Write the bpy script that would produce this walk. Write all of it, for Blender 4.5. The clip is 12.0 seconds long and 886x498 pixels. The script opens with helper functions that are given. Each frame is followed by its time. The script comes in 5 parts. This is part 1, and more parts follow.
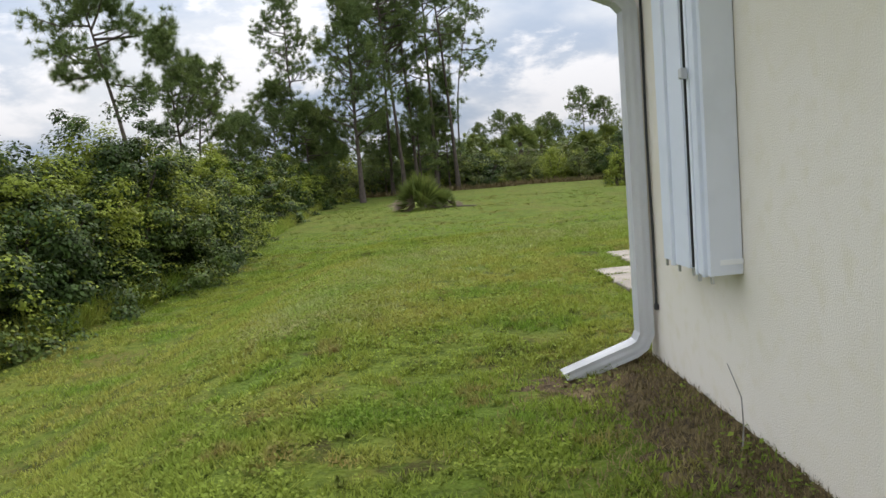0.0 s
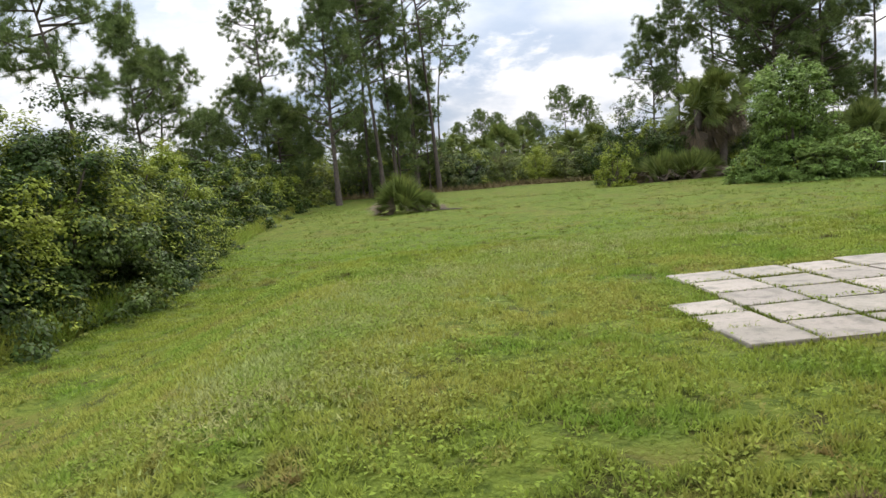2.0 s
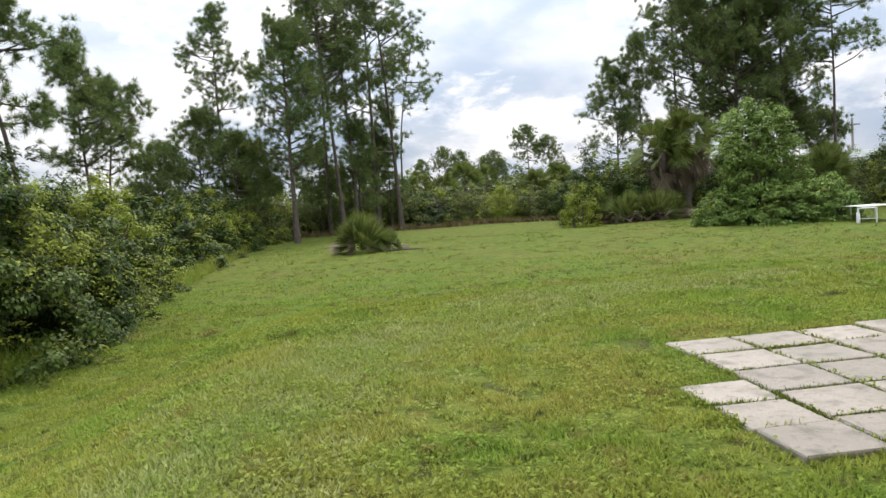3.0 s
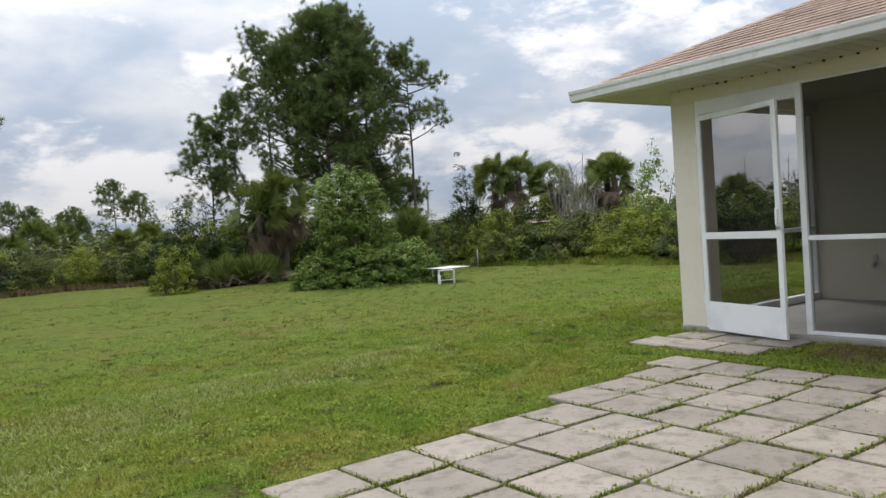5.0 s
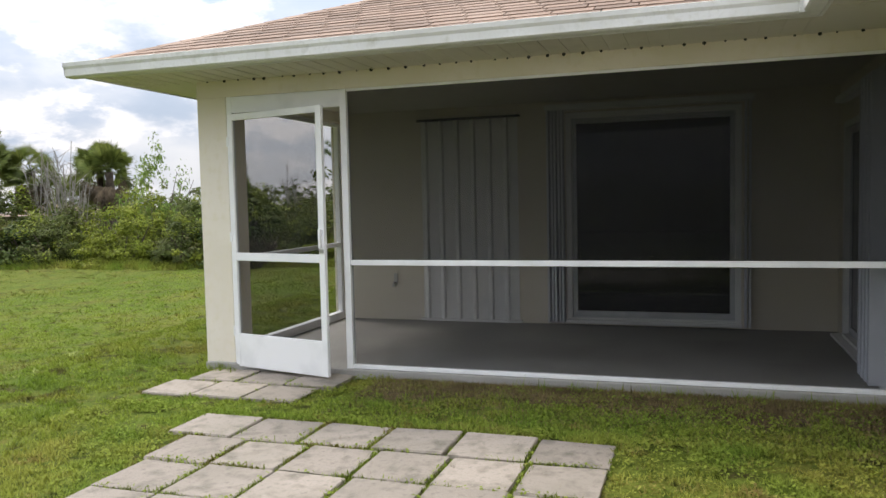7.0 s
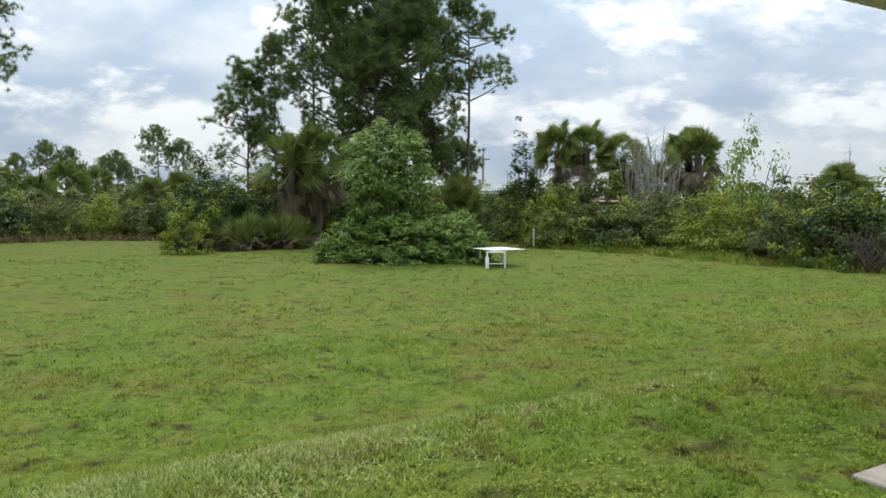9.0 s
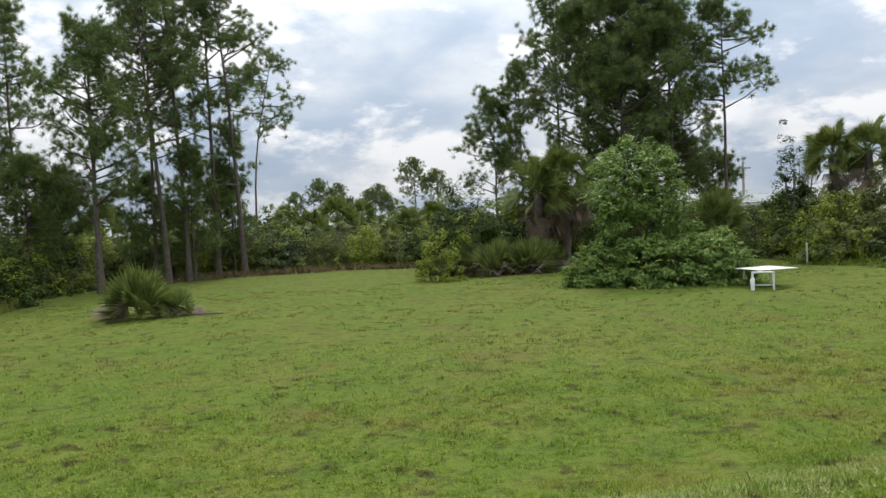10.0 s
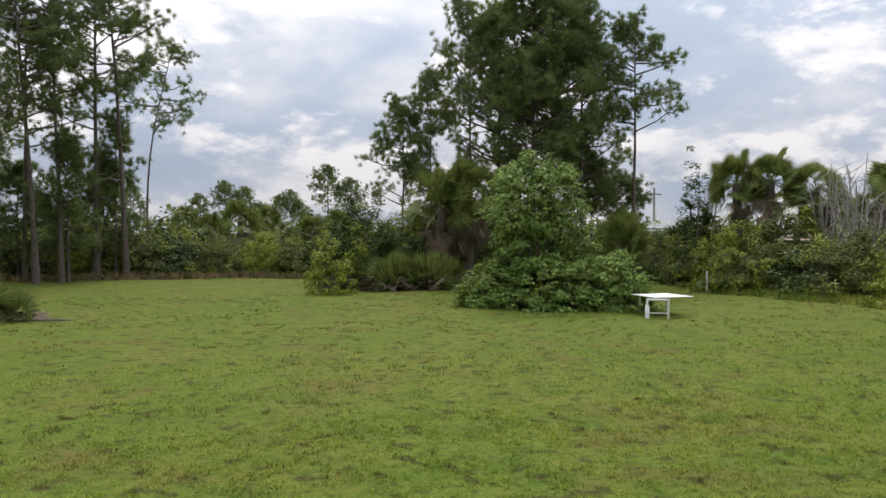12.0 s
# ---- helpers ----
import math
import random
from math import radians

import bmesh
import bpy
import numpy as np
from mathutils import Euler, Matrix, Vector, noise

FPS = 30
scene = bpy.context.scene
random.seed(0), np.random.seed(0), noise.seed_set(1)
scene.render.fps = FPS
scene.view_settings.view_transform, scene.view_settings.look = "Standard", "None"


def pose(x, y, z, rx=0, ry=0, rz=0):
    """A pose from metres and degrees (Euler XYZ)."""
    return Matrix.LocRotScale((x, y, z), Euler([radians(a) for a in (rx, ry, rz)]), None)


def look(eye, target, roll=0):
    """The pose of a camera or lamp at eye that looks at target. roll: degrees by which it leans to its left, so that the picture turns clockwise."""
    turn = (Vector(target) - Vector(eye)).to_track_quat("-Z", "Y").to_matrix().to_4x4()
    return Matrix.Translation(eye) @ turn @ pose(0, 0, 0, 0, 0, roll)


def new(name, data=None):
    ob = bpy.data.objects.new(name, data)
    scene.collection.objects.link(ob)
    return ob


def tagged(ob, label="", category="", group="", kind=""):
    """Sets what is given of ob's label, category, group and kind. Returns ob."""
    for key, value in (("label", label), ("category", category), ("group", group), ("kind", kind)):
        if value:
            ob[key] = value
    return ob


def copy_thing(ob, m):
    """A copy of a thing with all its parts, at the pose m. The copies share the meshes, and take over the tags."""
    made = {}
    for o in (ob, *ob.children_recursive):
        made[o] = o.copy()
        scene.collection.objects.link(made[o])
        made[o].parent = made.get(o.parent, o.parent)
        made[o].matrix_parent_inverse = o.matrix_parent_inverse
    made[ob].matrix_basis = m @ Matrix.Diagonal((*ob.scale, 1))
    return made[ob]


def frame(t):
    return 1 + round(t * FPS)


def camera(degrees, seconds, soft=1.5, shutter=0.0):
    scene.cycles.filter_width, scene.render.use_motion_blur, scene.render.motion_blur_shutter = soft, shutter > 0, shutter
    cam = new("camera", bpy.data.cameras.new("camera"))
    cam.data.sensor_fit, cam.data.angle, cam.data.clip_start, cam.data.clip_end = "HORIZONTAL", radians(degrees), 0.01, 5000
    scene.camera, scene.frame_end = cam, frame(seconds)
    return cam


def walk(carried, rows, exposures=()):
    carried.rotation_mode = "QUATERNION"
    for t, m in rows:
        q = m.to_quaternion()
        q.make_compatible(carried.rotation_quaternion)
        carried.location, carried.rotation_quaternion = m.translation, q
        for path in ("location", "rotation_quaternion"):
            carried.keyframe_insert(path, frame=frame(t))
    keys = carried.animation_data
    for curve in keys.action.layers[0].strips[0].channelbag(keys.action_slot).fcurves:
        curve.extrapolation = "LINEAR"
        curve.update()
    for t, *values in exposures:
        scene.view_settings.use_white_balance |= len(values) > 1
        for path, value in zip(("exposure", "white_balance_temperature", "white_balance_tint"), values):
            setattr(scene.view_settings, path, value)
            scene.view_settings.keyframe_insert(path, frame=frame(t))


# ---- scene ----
cam = camera(59.4, 12.0)
PATH = [
    (0, (-7.524, -3.848, 1.048), (-7.46, -1.862, 0.826), -4.8),
    (0.5, (-7.58, -3.382, 1.058), (-7.496, -1.397, 0.825), -4.0),
    (1, (-7.617, -2.851, 1.04), (-7.517, -0.868, 0.802), -3.9),
    (1.5, (-7.631, -2.268, 1.0), (-7.524, -0.285, 0.766), -4.4),
    (2, (-7.669, -1.772, 1.007), (-7.544, 0.211, 0.784), -4.8),
    (2.5, (-7.628, -1.253, 1.021), (-7.457, 0.732, 0.846), -4.4),
    (4.5, (-7.342, 0.007, 1.229), (-6.559, 1.847, 1.169), -3.9),
    (5, (-7.072, 0.267, 1.267), (-5.904, 1.889, 1.207), -3.9),
    (5.5, (-6.811, 0.522, 1.314), (-5.271, 1.797, 1.245), -3.6),
    (6, (-6.615, 0.866, 1.351), (-4.79, 1.677, 1.26), -2.1),
    (6.5, (-6.348, 1.086, 1.436), (-4.419, 1.597, 1.295), -1.4),
    (8.5, (-5.039, 2.883, 1.43), (-3.721, 4.385, 1.34), 0.4),
    (9, (-4.687, 3.492, 1.329), (-3.634, 5.187, 1.194), 0.2),
    (9.5, (-4.586, 3.715, 1.411), (-3.829, 5.561, 1.271), -1.4),
    (10, (-4.413, 3.905, 1.449), (-3.947, 5.848, 1.377), -2.7),
    (10.5, (-4.219, 4.066, 1.433), (-3.887, 6.038, 1.386), -2.1),
    (11, (-3.900, 4.490, 1.382), (-3.499, 6.448, 1.305), 2.7),
    (11.5, (-3.493, 4.761, 1.376), (-3.011, 6.701, 1.313), 2.1),
    (12, (-3.154, 5.028, 1.381), (-2.496, 6.916, 1.339), 0.2),
]
walk(cam, [(t, look(eye, target, roll)) for t, eye, target, roll in PATH], [(0, 0.17, 6450, 11), (1.5, 0.37, 6450, 11), (2.5, 0.48, 6500, 11), (4.5, 0.10, 6450, 11), (5.0, 0.02, 6500, 11), (5.5, -0.06, 6650, 13), (6.0, 0.16, 6700, 13), (6.5, 0.48, 6700, 13), (8.5, 0.26, 6300, 7), (9.5, 0.16, 6300, 6), (10.5, 0.12, 6550, 12), (12, 0.04, 6600, 13)])

# ---- world, sun ----
SUN_AZ, SUN_EL = radians(24), radians(48)   # from +y towards +x, above the horizon
world = bpy.data.worlds.new("sky_world")
scene.world = world
world.use_nodes = True


def link_world():
    nt = world.node_tree
    nt.nodes.clear()
    n = nt.nodes.new
    out, bg = n("ShaderNodeOutputWorld"), n("ShaderNodeBackground")
    sky = n("ShaderNodeTexSky")
    sky.sky_type, sky.sun_disc = "NISHITA", False
    sky.sun_elevation, sky.sun_rotation = SUN_EL, SUN_AZ
    sky.dust_density, sky.air_density = 0.5, 1.0
    skys = n("ShaderNodeVectorMath")
    skys.operation = "SCALE"
    skys.inputs["Scale"].default_value = 0.115
    nt.links.new(sky.outputs[0], skys.inputs[0])
    tc, sep = n("ShaderNodeTexCoord"), n("ShaderNodeSeparateXYZ")
    nt.links.new(tc.outputs["Generated"], sep.inputs[0])

    def m(op, a, b=None):
        q = n("ShaderNodeMath")
        q.operation = op
        for i, v in enumerate((a, b)):
            if v is None:
                continue
            if isinstance(v, (int, float)):
                q.inputs[i].default_value = v
            else:
                nt.links.new(v, q.inputs[i])
        return q.outputs[0]

    # heaped clouds, flattened towards the horizon
    comb = n("ShaderNodeCombineXYZ")
    nt.links.new(sep.outputs[0], comb.inputs[0])
    nt.links.new(sep.outputs[1], comb.inputs[1])
    nt.links.new(m("MULTIPLY", m("MAXIMUM", sep.outputs[2], 0.0), 2.3), comb.inputs[2])

    def field(scale, detail, rough, lo, hi, warp, shift=0.0):
        t, r, mv = n("ShaderNodeTexNoise"), n("ShaderNodeMapRange"), n("ShaderNodeVectorMath")
        mv.inputs[1].default_value = (shift, shift * 0.7, shift * 1.3)
        nt.links.new(comb.outputs[0], mv.inputs[0])
        t.inputs["Scale"].default_value, t.inputs["Detail"].default_value = scale, detail
        t.inputs["Roughness"].default_value, t.inputs["Distortion"].default_value = rough, warp
        nt.links.new(mv.outputs[0], t.inputs["Vector"])
        r.interpolation_type = "SMOOTHSTEP"
        r.inputs[1].default_value, r.inputs[2].default_value = lo, hi
        nt.links.new(t.outputs[0], r.inputs[0])
        return r.outputs[0]

    def blend(fac, a, b):
        x = n("ShaderNodeMix")
        x.data_type = "RGBA"
        nt.links.new(fac, x.inputs[0])
        for i, v in ((6, a), (7, b)):
            if isinstance(v, tuple):
                x.inputs[i].default_value = (*v, 1)
            else:
                nt.links.new(v, x.inputs[i])
        return x.outputs[2]

    grey = blend(field(2.6, 7, 0.55, 0.38, 0.62, 0.1), (0.55, 0.650, 0.800), (0.93, 0.960, 1.0))     # cloud bases
    puffs = blend(field(5.2, 11, 0.60, 0.485, 0.585, 0.1, 3.1), grey, (1.10, 1.10, 1.12))            # sunlit heads
    deep = blend(field(3.4, 8, 0.55, 0.52, 0.66, 0.1, 8.4), puffs, (0.52, 0.62, 0.76))            # rain-grey patches
    cover = field(3.2, 8, 0.55, 0.27, 0.38, 0.4, 5.7)
    whole = blend(cover, skys.outputs[0], deep)
    # an overcast sky is brightest overhead
    lift = n("ShaderNodeVectorMath")
    lift.operation = "SCALE"
    nt.links.new(whole, lift.inputs[0])
    nt.links.new(m("ADD", m("MULTIPLY", m("MAXIMUM", sep.outputs[2], 0.0), 1.6), 0.60), lift.inputs["Scale"])
    nt.links.new(lift.outputs[0], bg.inputs[0])
    nt.links.new(bg.outputs[0], out.inputs[0])


link_world()
sun = new("sun", bpy.data.lights.new("sun", "SUN"))
sun.data.energy, sun.data.angle, sun.data.color = 2.2, radians(15), (1.0, 0.95, 0.86)
sun.matrix_world = look((math.sin(SUN_AZ) * 50, math.cos(SUN_AZ) * 50, math.tan(SUN_EL) * 50), (0, 0, 0))


# ---- materials ----
def material(name, base, rough=0.6, vary=(), bump=None, metal=0.0, island=0.0, obj=0.0, spec=None, sheer=0.0):
    """A Principled material. vary: (scale, colour, low, high) noise layers over the base; bump: (scale, height);
    island: how far each loose piece, and obj: each object, differs in brightness; sheer: light let through."""
    mat = bpy.data.materials.new(name)
    mat.use_nodes = True
    nt = mat.node_tree
    bsdf = nt.nodes["Principled BSDF"]
    bsdf.inputs["Roughness"].default_value, bsdf.inputs["Metallic"].default_value = rough, metal
    if spec is not None:
        bsdf.inputs["Specular IOR Level"].default_value = spec
    geo = nt.nodes.new("ShaderNodeNewGeometry")
    rgb = nt.nodes.new("ShaderNodeRGB")
    rgb.outputs[0].default_value = (*base, 1)
    col = rgb.outputs[0]
    for sc, c, lo, hi in vary:
        t, r, x = (nt.nodes.new(k) for k in ("ShaderNodeTexNoise", "ShaderNodeValToRGB", "ShaderNodeMix"))
        t.inputs["Scale"].default_value, t.inputs["Detail"].default_value = sc, 5
        nt.links.new(geo.outputs["Position"], t.inputs["Vector"])
        r.color_ramp.elements[0].position, r.color_ramp.elements[1].position = lo, hi
        nt.links.new(t.outputs[0], r.inputs[0])
        x.data_type = "RGBA"
        nt.links.new(r.outputs[0], x.inputs[0])
        nt.links.new(col, x.inputs[6])
        x.inputs[7].default_value = (*c, 1)
        col = x.outputs[2]
    for amount, socket in ((island, geo.outputs["Random Per Island"]), (obj, None)):
        if amount:
            if socket is None:
                socket = nt.nodes.new("ShaderNodeObjectInfo").outputs["Random"]
            mr, x = nt.nodes.new("ShaderNodeMapRange"), nt.nodes.new("ShaderNodeVectorMath")
            mr.inputs[3].default_value, mr.inputs[4].default_value = 1 - amount, 1 + amount
            nt.links.new(socket, mr.inputs[0])
            x.operation = "SCALE"
            nt.links.new(col, x.inputs[0])
            nt.links.new(mr.outputs[0], x.inputs["Scale"])
            col = x.outputs[0]
    nt.links.new(col, bsdf.inputs["Base Color"])
    if bump:
        t, b = nt.nodes.new("ShaderNodeTexNoise"), nt.nodes.new("ShaderNodeBump")
        t.inputs["Scale"].default_value, t.inputs["Detail"].default_value = bump[0], 4
        nt.links.new(geo.outputs["Position"], t.inputs["Vector"])
        b.inputs["Distance"].default_value = bump[1]
        b.inputs["Strength"].default_value = 0.8
        nt.links.new(t.outputs[0], b.inputs["Height"])
        nt.links.new(b.outputs[0], bsdf.inputs["Normal"])
    if sheer:
        tr, ms = nt.nodes.new("ShaderNodeBsdfTranslucent"), nt.nodes.new("ShaderNodeMixShader")
        nt.links.new(col, tr.inputs[0])
        ms.inputs[0].default_value = sheer
        nt.links.new(bsdf.outputs[0], ms.inputs[1])
        nt.links.new(tr.outputs[0], ms.inputs[2])
        nt.links.new(ms.outputs[0], nt.nodes["Material Output"].inputs[0])
    return mat


STUCCO = material("painted_stucco", (0.78, 0.722, 0.63), 0.85, [(1.2, (0.72, 0.66, 0.54), 0.45, 0.75), (14, (0.74, 0.68, 0.555), 0.5, 0.7)], (160, 0.003))
TRIM = material("white_aluminium", (0.86, 0.865, 0.875), 0.4, [(3, (0.70, 0.71, 0.72), 0.5, 0.8)], (40, 0.0006))
GUTTER = material("gutter_white", (0.74, 0.745, 0.74), 0.55, [(1.4, (0.58, 0.58, 0.55), 0.42, 0.72), (9, (0.50, 0.50, 0.45), 0.58, 0.8), (40, (0.66, 0.66, 0.64), 0.5, 0.7)], (30, 0.001))
SOFFIT = material("soffit_vinyl", (0.60, 0.57, 0.50), 0.6, [(3, (0.50, 0.47, 0.40), 0.5, 0.8)])
SHUTTER = material("shutter_white", (0.72, 0.75, 0.82), 0.45, [(5, (0.64, 0.67, 0.73), 0.5, 0.8)], (40, 0.0006))
GALV = material("galvanised_panel", (0.55, 0.57, 0.60), 0.45, [(6, (0.45, 0.47, 0.50), 0.45, 0.7)], None, 0.3)
PANEL = material("white_steel_panel", (0.85, 0.85, 0.85), 0.42, [(5, (0.74, 0.75, 0.76), 0.45, 0.75)])
DARK = material("dark_gap", (0.03, 0.03, 0.03), 0.8)
SHINGLE = material("asphalt_shingle", (0.25, 0.175, 0.130), 0.92, [(1.5, (0.295, 0.215, 0.165), 0.45, 0.7), (60, (0.22, 0.15, 0.115), 0.5, 0.75)], (300, 0.003), island=0.2, obj=0.24)
ROOFDECK = material("roof_felt", (0.09, 0.06, 0.045), 0.95, [(4, (0.15, 0.09, 0.06), 0.4, 0.7)])
PAVER = material("concrete_paver", (0.315, 0.272, 0.232), 0.9, [(1.7, (0.25, 0.222, 0.185), 0.42, 0.66), (7, (0.15, 0.135, 0.108), 0.50, 0.70), (24, (0.19, 0.17, 0.14), 0.55, 0.72), (70, (0.26, 0.23, 0.19), 0.5, 0.7)], (120, 0.006), obj=0.16)
SLAB = material("concrete_slab", (0.33, 0.32, 0.30), 0.8, [(1.3, (0.26, 0.25, 0.235), 0.4, 0.7), (30, (0.29, 0.28, 0.26), 0.5, 0.7)], (90, 0.003))
SOIL = material("bare_soil", (0.090, 0.064, 0.038), 0.95, [(6, (0.15, 0.115, 0.06), 0.47, 0.62), (18, (0.045, 0.033, 0.02), 0.5, 0.6), (60, (0.13, 0.10, 0.06), 0.55, 0.7)], (50, 0.02), spec=0.1)
LAWN = material("lawn", (0.100, 0.142, 0.018), 0.95, [(0.11, (0.130, 0.147, 0.025), 0.42, 0.60), (0.45, (0.133, 0.144, 0.025), 0.46, 0.64), (1.5, (0.076, 0.120, 0.015), 0.45, 0.7), (5, (0.154, 0.128, 0.033), 0.57, 0.78), (0.9, (0.121, 0.109, 0.028), 0.55, 0.70), (3.6, (0.052, 0.049, 0.014), 0.57, 0.64), (11, (0.057, 0.081, 0.011), 0.48, 0.66), (60, (0.133, 0.173, 0.025), 0.54, 0.70)], (30, 0.06), spec=0.1)
GRASS = material("grass_blade", (0.228, 0.293, 0.045), 0.8, [(0.11, (0.279, 0.296, 0.055), 0.42, 0.60), (0.45, (0.293, 0.293, 0.064), 0.46, 0.64), (1.5, (0.169, 0.264, 0.035), 0.45, 0.7), (4, (0.267, 0.207, 0.073), 0.57, 0.74), (7, (0.077, 0.091, 0.023), 0.62, 0.70)], island=0.25, sheer=0.3, spec=0.12)
CLOVER = material("clover_leaf", (0.204, 0.264, 0.041), 0.8, [(0.45, (0.244, 0.256, 0.052), 0.46, 0.64), (1.5, (0.155, 0.231, 0.032), 0.45, 0.7), (4, (0.222, 0.177, 0.064), 0.57, 0.74)], island=0.28, sheer=0.3, spec=0.1)
GRASS_LUSH = material("lush_grass_blade", (0.205, 0.282, 0.036), 0.8, [(0.11, (0.229, 0.264, 0.041), 0.42, 0.60), (0.45, (0.232, 0.256, 0.042), 0.46, 0.64), (1.5, (0.135, 0.210, 0.026), 0.45, 0.7), (0.9, (0.221, 0.205, 0.046), 0.55, 0.70), (3.6, (0.092, 0.087, 0.023), 0.59, 0.67)], island=0.22, sheer=0.3, spec=0.12)
TUFT = material("coarse_tuft", (0.115, 0.150, 0.022), 0.85, [(0.7, (0.16, 0.13, 0.04), 0.5, 0.62)], island=0.3, sheer=0.2, spec=0.1)
GRASS_DRY = material("scalped_grass", (0.285, 0.325, 0.105), 0.9, [(0.8, (0.31, 0.305, 0.12), 0.45, 0.65)], island=0.25, sheer=0.2, spec=0.1)
BARK = material("pine_bark", (0.10, 0.078, 0.062), 0.95, [(7, (0.06, 0.046, 0.038), 0.4, 0.65), (25, (0.145, 0.115, 0.092), 0.5, 0.7)], (18, 0.03))
GREYWOOD = material("dead_wood", (0.30, 0.28, 0.25), 0.9, [(6, (0.20, 0.18, 0.16), 0.4, 0.7)], (25, 0.02))
NEEDLE = material("pine_needles", (0.122, 0.168, 0.054), 0.65, [(0.6, (0.180, 0.222, 0.066), 0.45, 0.7)], island=0.45, sheer=0.32, spec=0.2)
# kept very dark: the shade in the foliage's hollows is put into this colour
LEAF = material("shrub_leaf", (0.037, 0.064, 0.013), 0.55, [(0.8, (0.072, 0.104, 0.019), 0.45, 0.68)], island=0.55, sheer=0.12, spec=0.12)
# bright yellow-green; on hedge and shrub tops this colour stands for sunlight
LEAF_LIT = material("lit_yellow_leaf", (0.185, 0.228, 0.030), 0.55, [(0.8, (0.23, 0.255, 0.038), 0.45, 0.7)], island=0.45, sheer=0.35, spec=0.10)
LEAF_GREY = material("waxy_leaf", (0.160, 0.240, 0.056), 0.6, [(0.8, (0.235, 0.315, 0.085), 0.45, 0.7)], island=0.5, sheer=0.38, spec=0.14)
SCRUB = material("scrub_leaf", (0.080, 0.106, 0.025), 0.7, [(0.5, (0.128, 0.145, 0.034), 0.45, 0.68), (1.7, (0.125, 0.10, 0.048), 0.58, 0.75)], island=0.45, sheer=0.35, spec=0.2)
FROND = material("palm_frond", (0.115, 0.148, 0.036), 0.6, [(1.2, (0.175, 0.198, 0.050), 0.45, 0.7)], island=0.35, sheer=0.28, spec=0.18)
FROND_DRY = material("dry_frond", (0.15, 0.110, 0.068), 0.9, [(2, (0.08, 0.062, 0.045), 0.4, 0.7)], island=0.3)
THATCH = material("dry_thatch", (0.21, 0.165, 0.08), 0.95, [(3, (0.12, 0.095, 0.045), 0.4, 0.65)], island=0.4, spec=0.1)
PLASTIC = material("white_plastic", (0.60, 0.60, 0.57), 0.6, [(5, (0.54, 0.54, 0.50), 0.5, 0.8)])
BLUE = material("blue_plastic", (0.10, 0.16, 0.28), 0.5, [(4, (0.08, 0.13, 0.22), 0.4, 0.7)])
BRASS = material("handle_metal", (0.55, 0.55, 0.55), 0.35, metal=0.8)
GREYROOF = material("far_roof_grey", (0.22, 0.25, 0.23), 0.9, [(1, (0.24, 0.26, 0.26), 0.4, 0.7)])


def screen_material(name, cover):
    mat = bpy.data.materials.new(name)
    mat.use_nodes = True
    nt = mat.node_tree
    nt.nodes.clear()
    out, mx, tr, d = (nt.nodes.new(k) for k in ("ShaderNodeOutputMaterial", "ShaderNodeMixShader", "ShaderNodeBsdfTransparent", "ShaderNodeBsdfDiffuse"))
    d.inputs[0].default_value = (0.02, 0.02, 0.02, 1)
    mx.inputs[0].default_value = cover
    nt.links.new(tr.outputs[0], mx.inputs[1])
    nt.links.new(d.outputs[0], mx.inputs[2])
    nt.links.new(mx.outputs[0], out.inputs[0])
    return mat


SCREEN = screen_material("insect_screen", 0.23)
# the mesh above the mid rail covers more than the mesh below it
SCREEN_DENSE = screen_material("dense_insect_screen", 0.44)
GLASS = material("window_glass", (0.012, 0.012, 0.013), 0.06, spec=0.5)


# ---- mesh helpers ----
def part(name, bm, mat, parent=None, label="", smooth=False):
    """Links a bmesh as one mesh object, under a thing if one is given."""
    me = bpy.data.meshes.new(name)
    bm.to_mesh(me)
    bm.free()
    me.materials.append(mat)
    if smooth:
        me.shade_smooth()
    ob = new(name, me)
    if parent:
        ob.parent = parent
    return tagged(ob, label)


def fast(name, verts, faces, mat, parent=None, label="", smooth=False):
    """Links a mesh from arrays of vertices and of faces that all have as many corners."""
    verts, faces = np.asarray(verts, np.float32), np.asarray(faces, np.int32)
    me = bpy.data.meshes.new(name)
    me.vertices.add(len(verts))
    me.vertices.foreach_set("co", verts.ravel())
    k = faces.shape[1]
    me.loops.add(faces.size)
    me.loops.foreach_set("vertex_index", faces.ravel())
    me.polygons.add(len(faces))
    me.polygons.foreach_set("loop_start", np.arange(len(faces), dtype=np.int32) * k)
    me.update(calc_edges=True)
    me.materials.append(mat)
    if smooth:
        me.shade_smooth()
    ob = new(name, me)
    if parent:
        ob.parent = parent
    if name in ("branchwork", "stalk_work", "stem_work", "dead_branchwork"):
        ob["kind"] = "stuff"
    return tagged(ob, label)


def box(bm, x0, x1, y0, y1, z0, z1, m=None):
    vs = [bm.verts.new((m @ Vector(c)) if m else c) for c in ((x0, y0, z0), (x1, y0, z0), (x1, y1, z0), (x0, y1, z0), (x0, y0, z1), (x1, y0, z1), (x1, y1, z1), (x0, y1, z1))]
    for f in ((3, 2, 1, 0), (4, 5, 6, 7), (0, 1, 5, 4), (1, 2, 6, 5), (2, 3, 7, 6), (3, 0, 4, 7)):
        bm.faces.new([vs[i] for i in f])
    return bm


def boxes(*specs, bevel=0.0, m=None):
    bm = bmesh.new()
    for s in specs:
        box(bm, *s, m=m)
    if bevel:
        bmesh.ops.bevel(bm, geom=bm.edges[:], offset=bevel, segments=2, affect="EDGES", profile=0.5)
    return bm


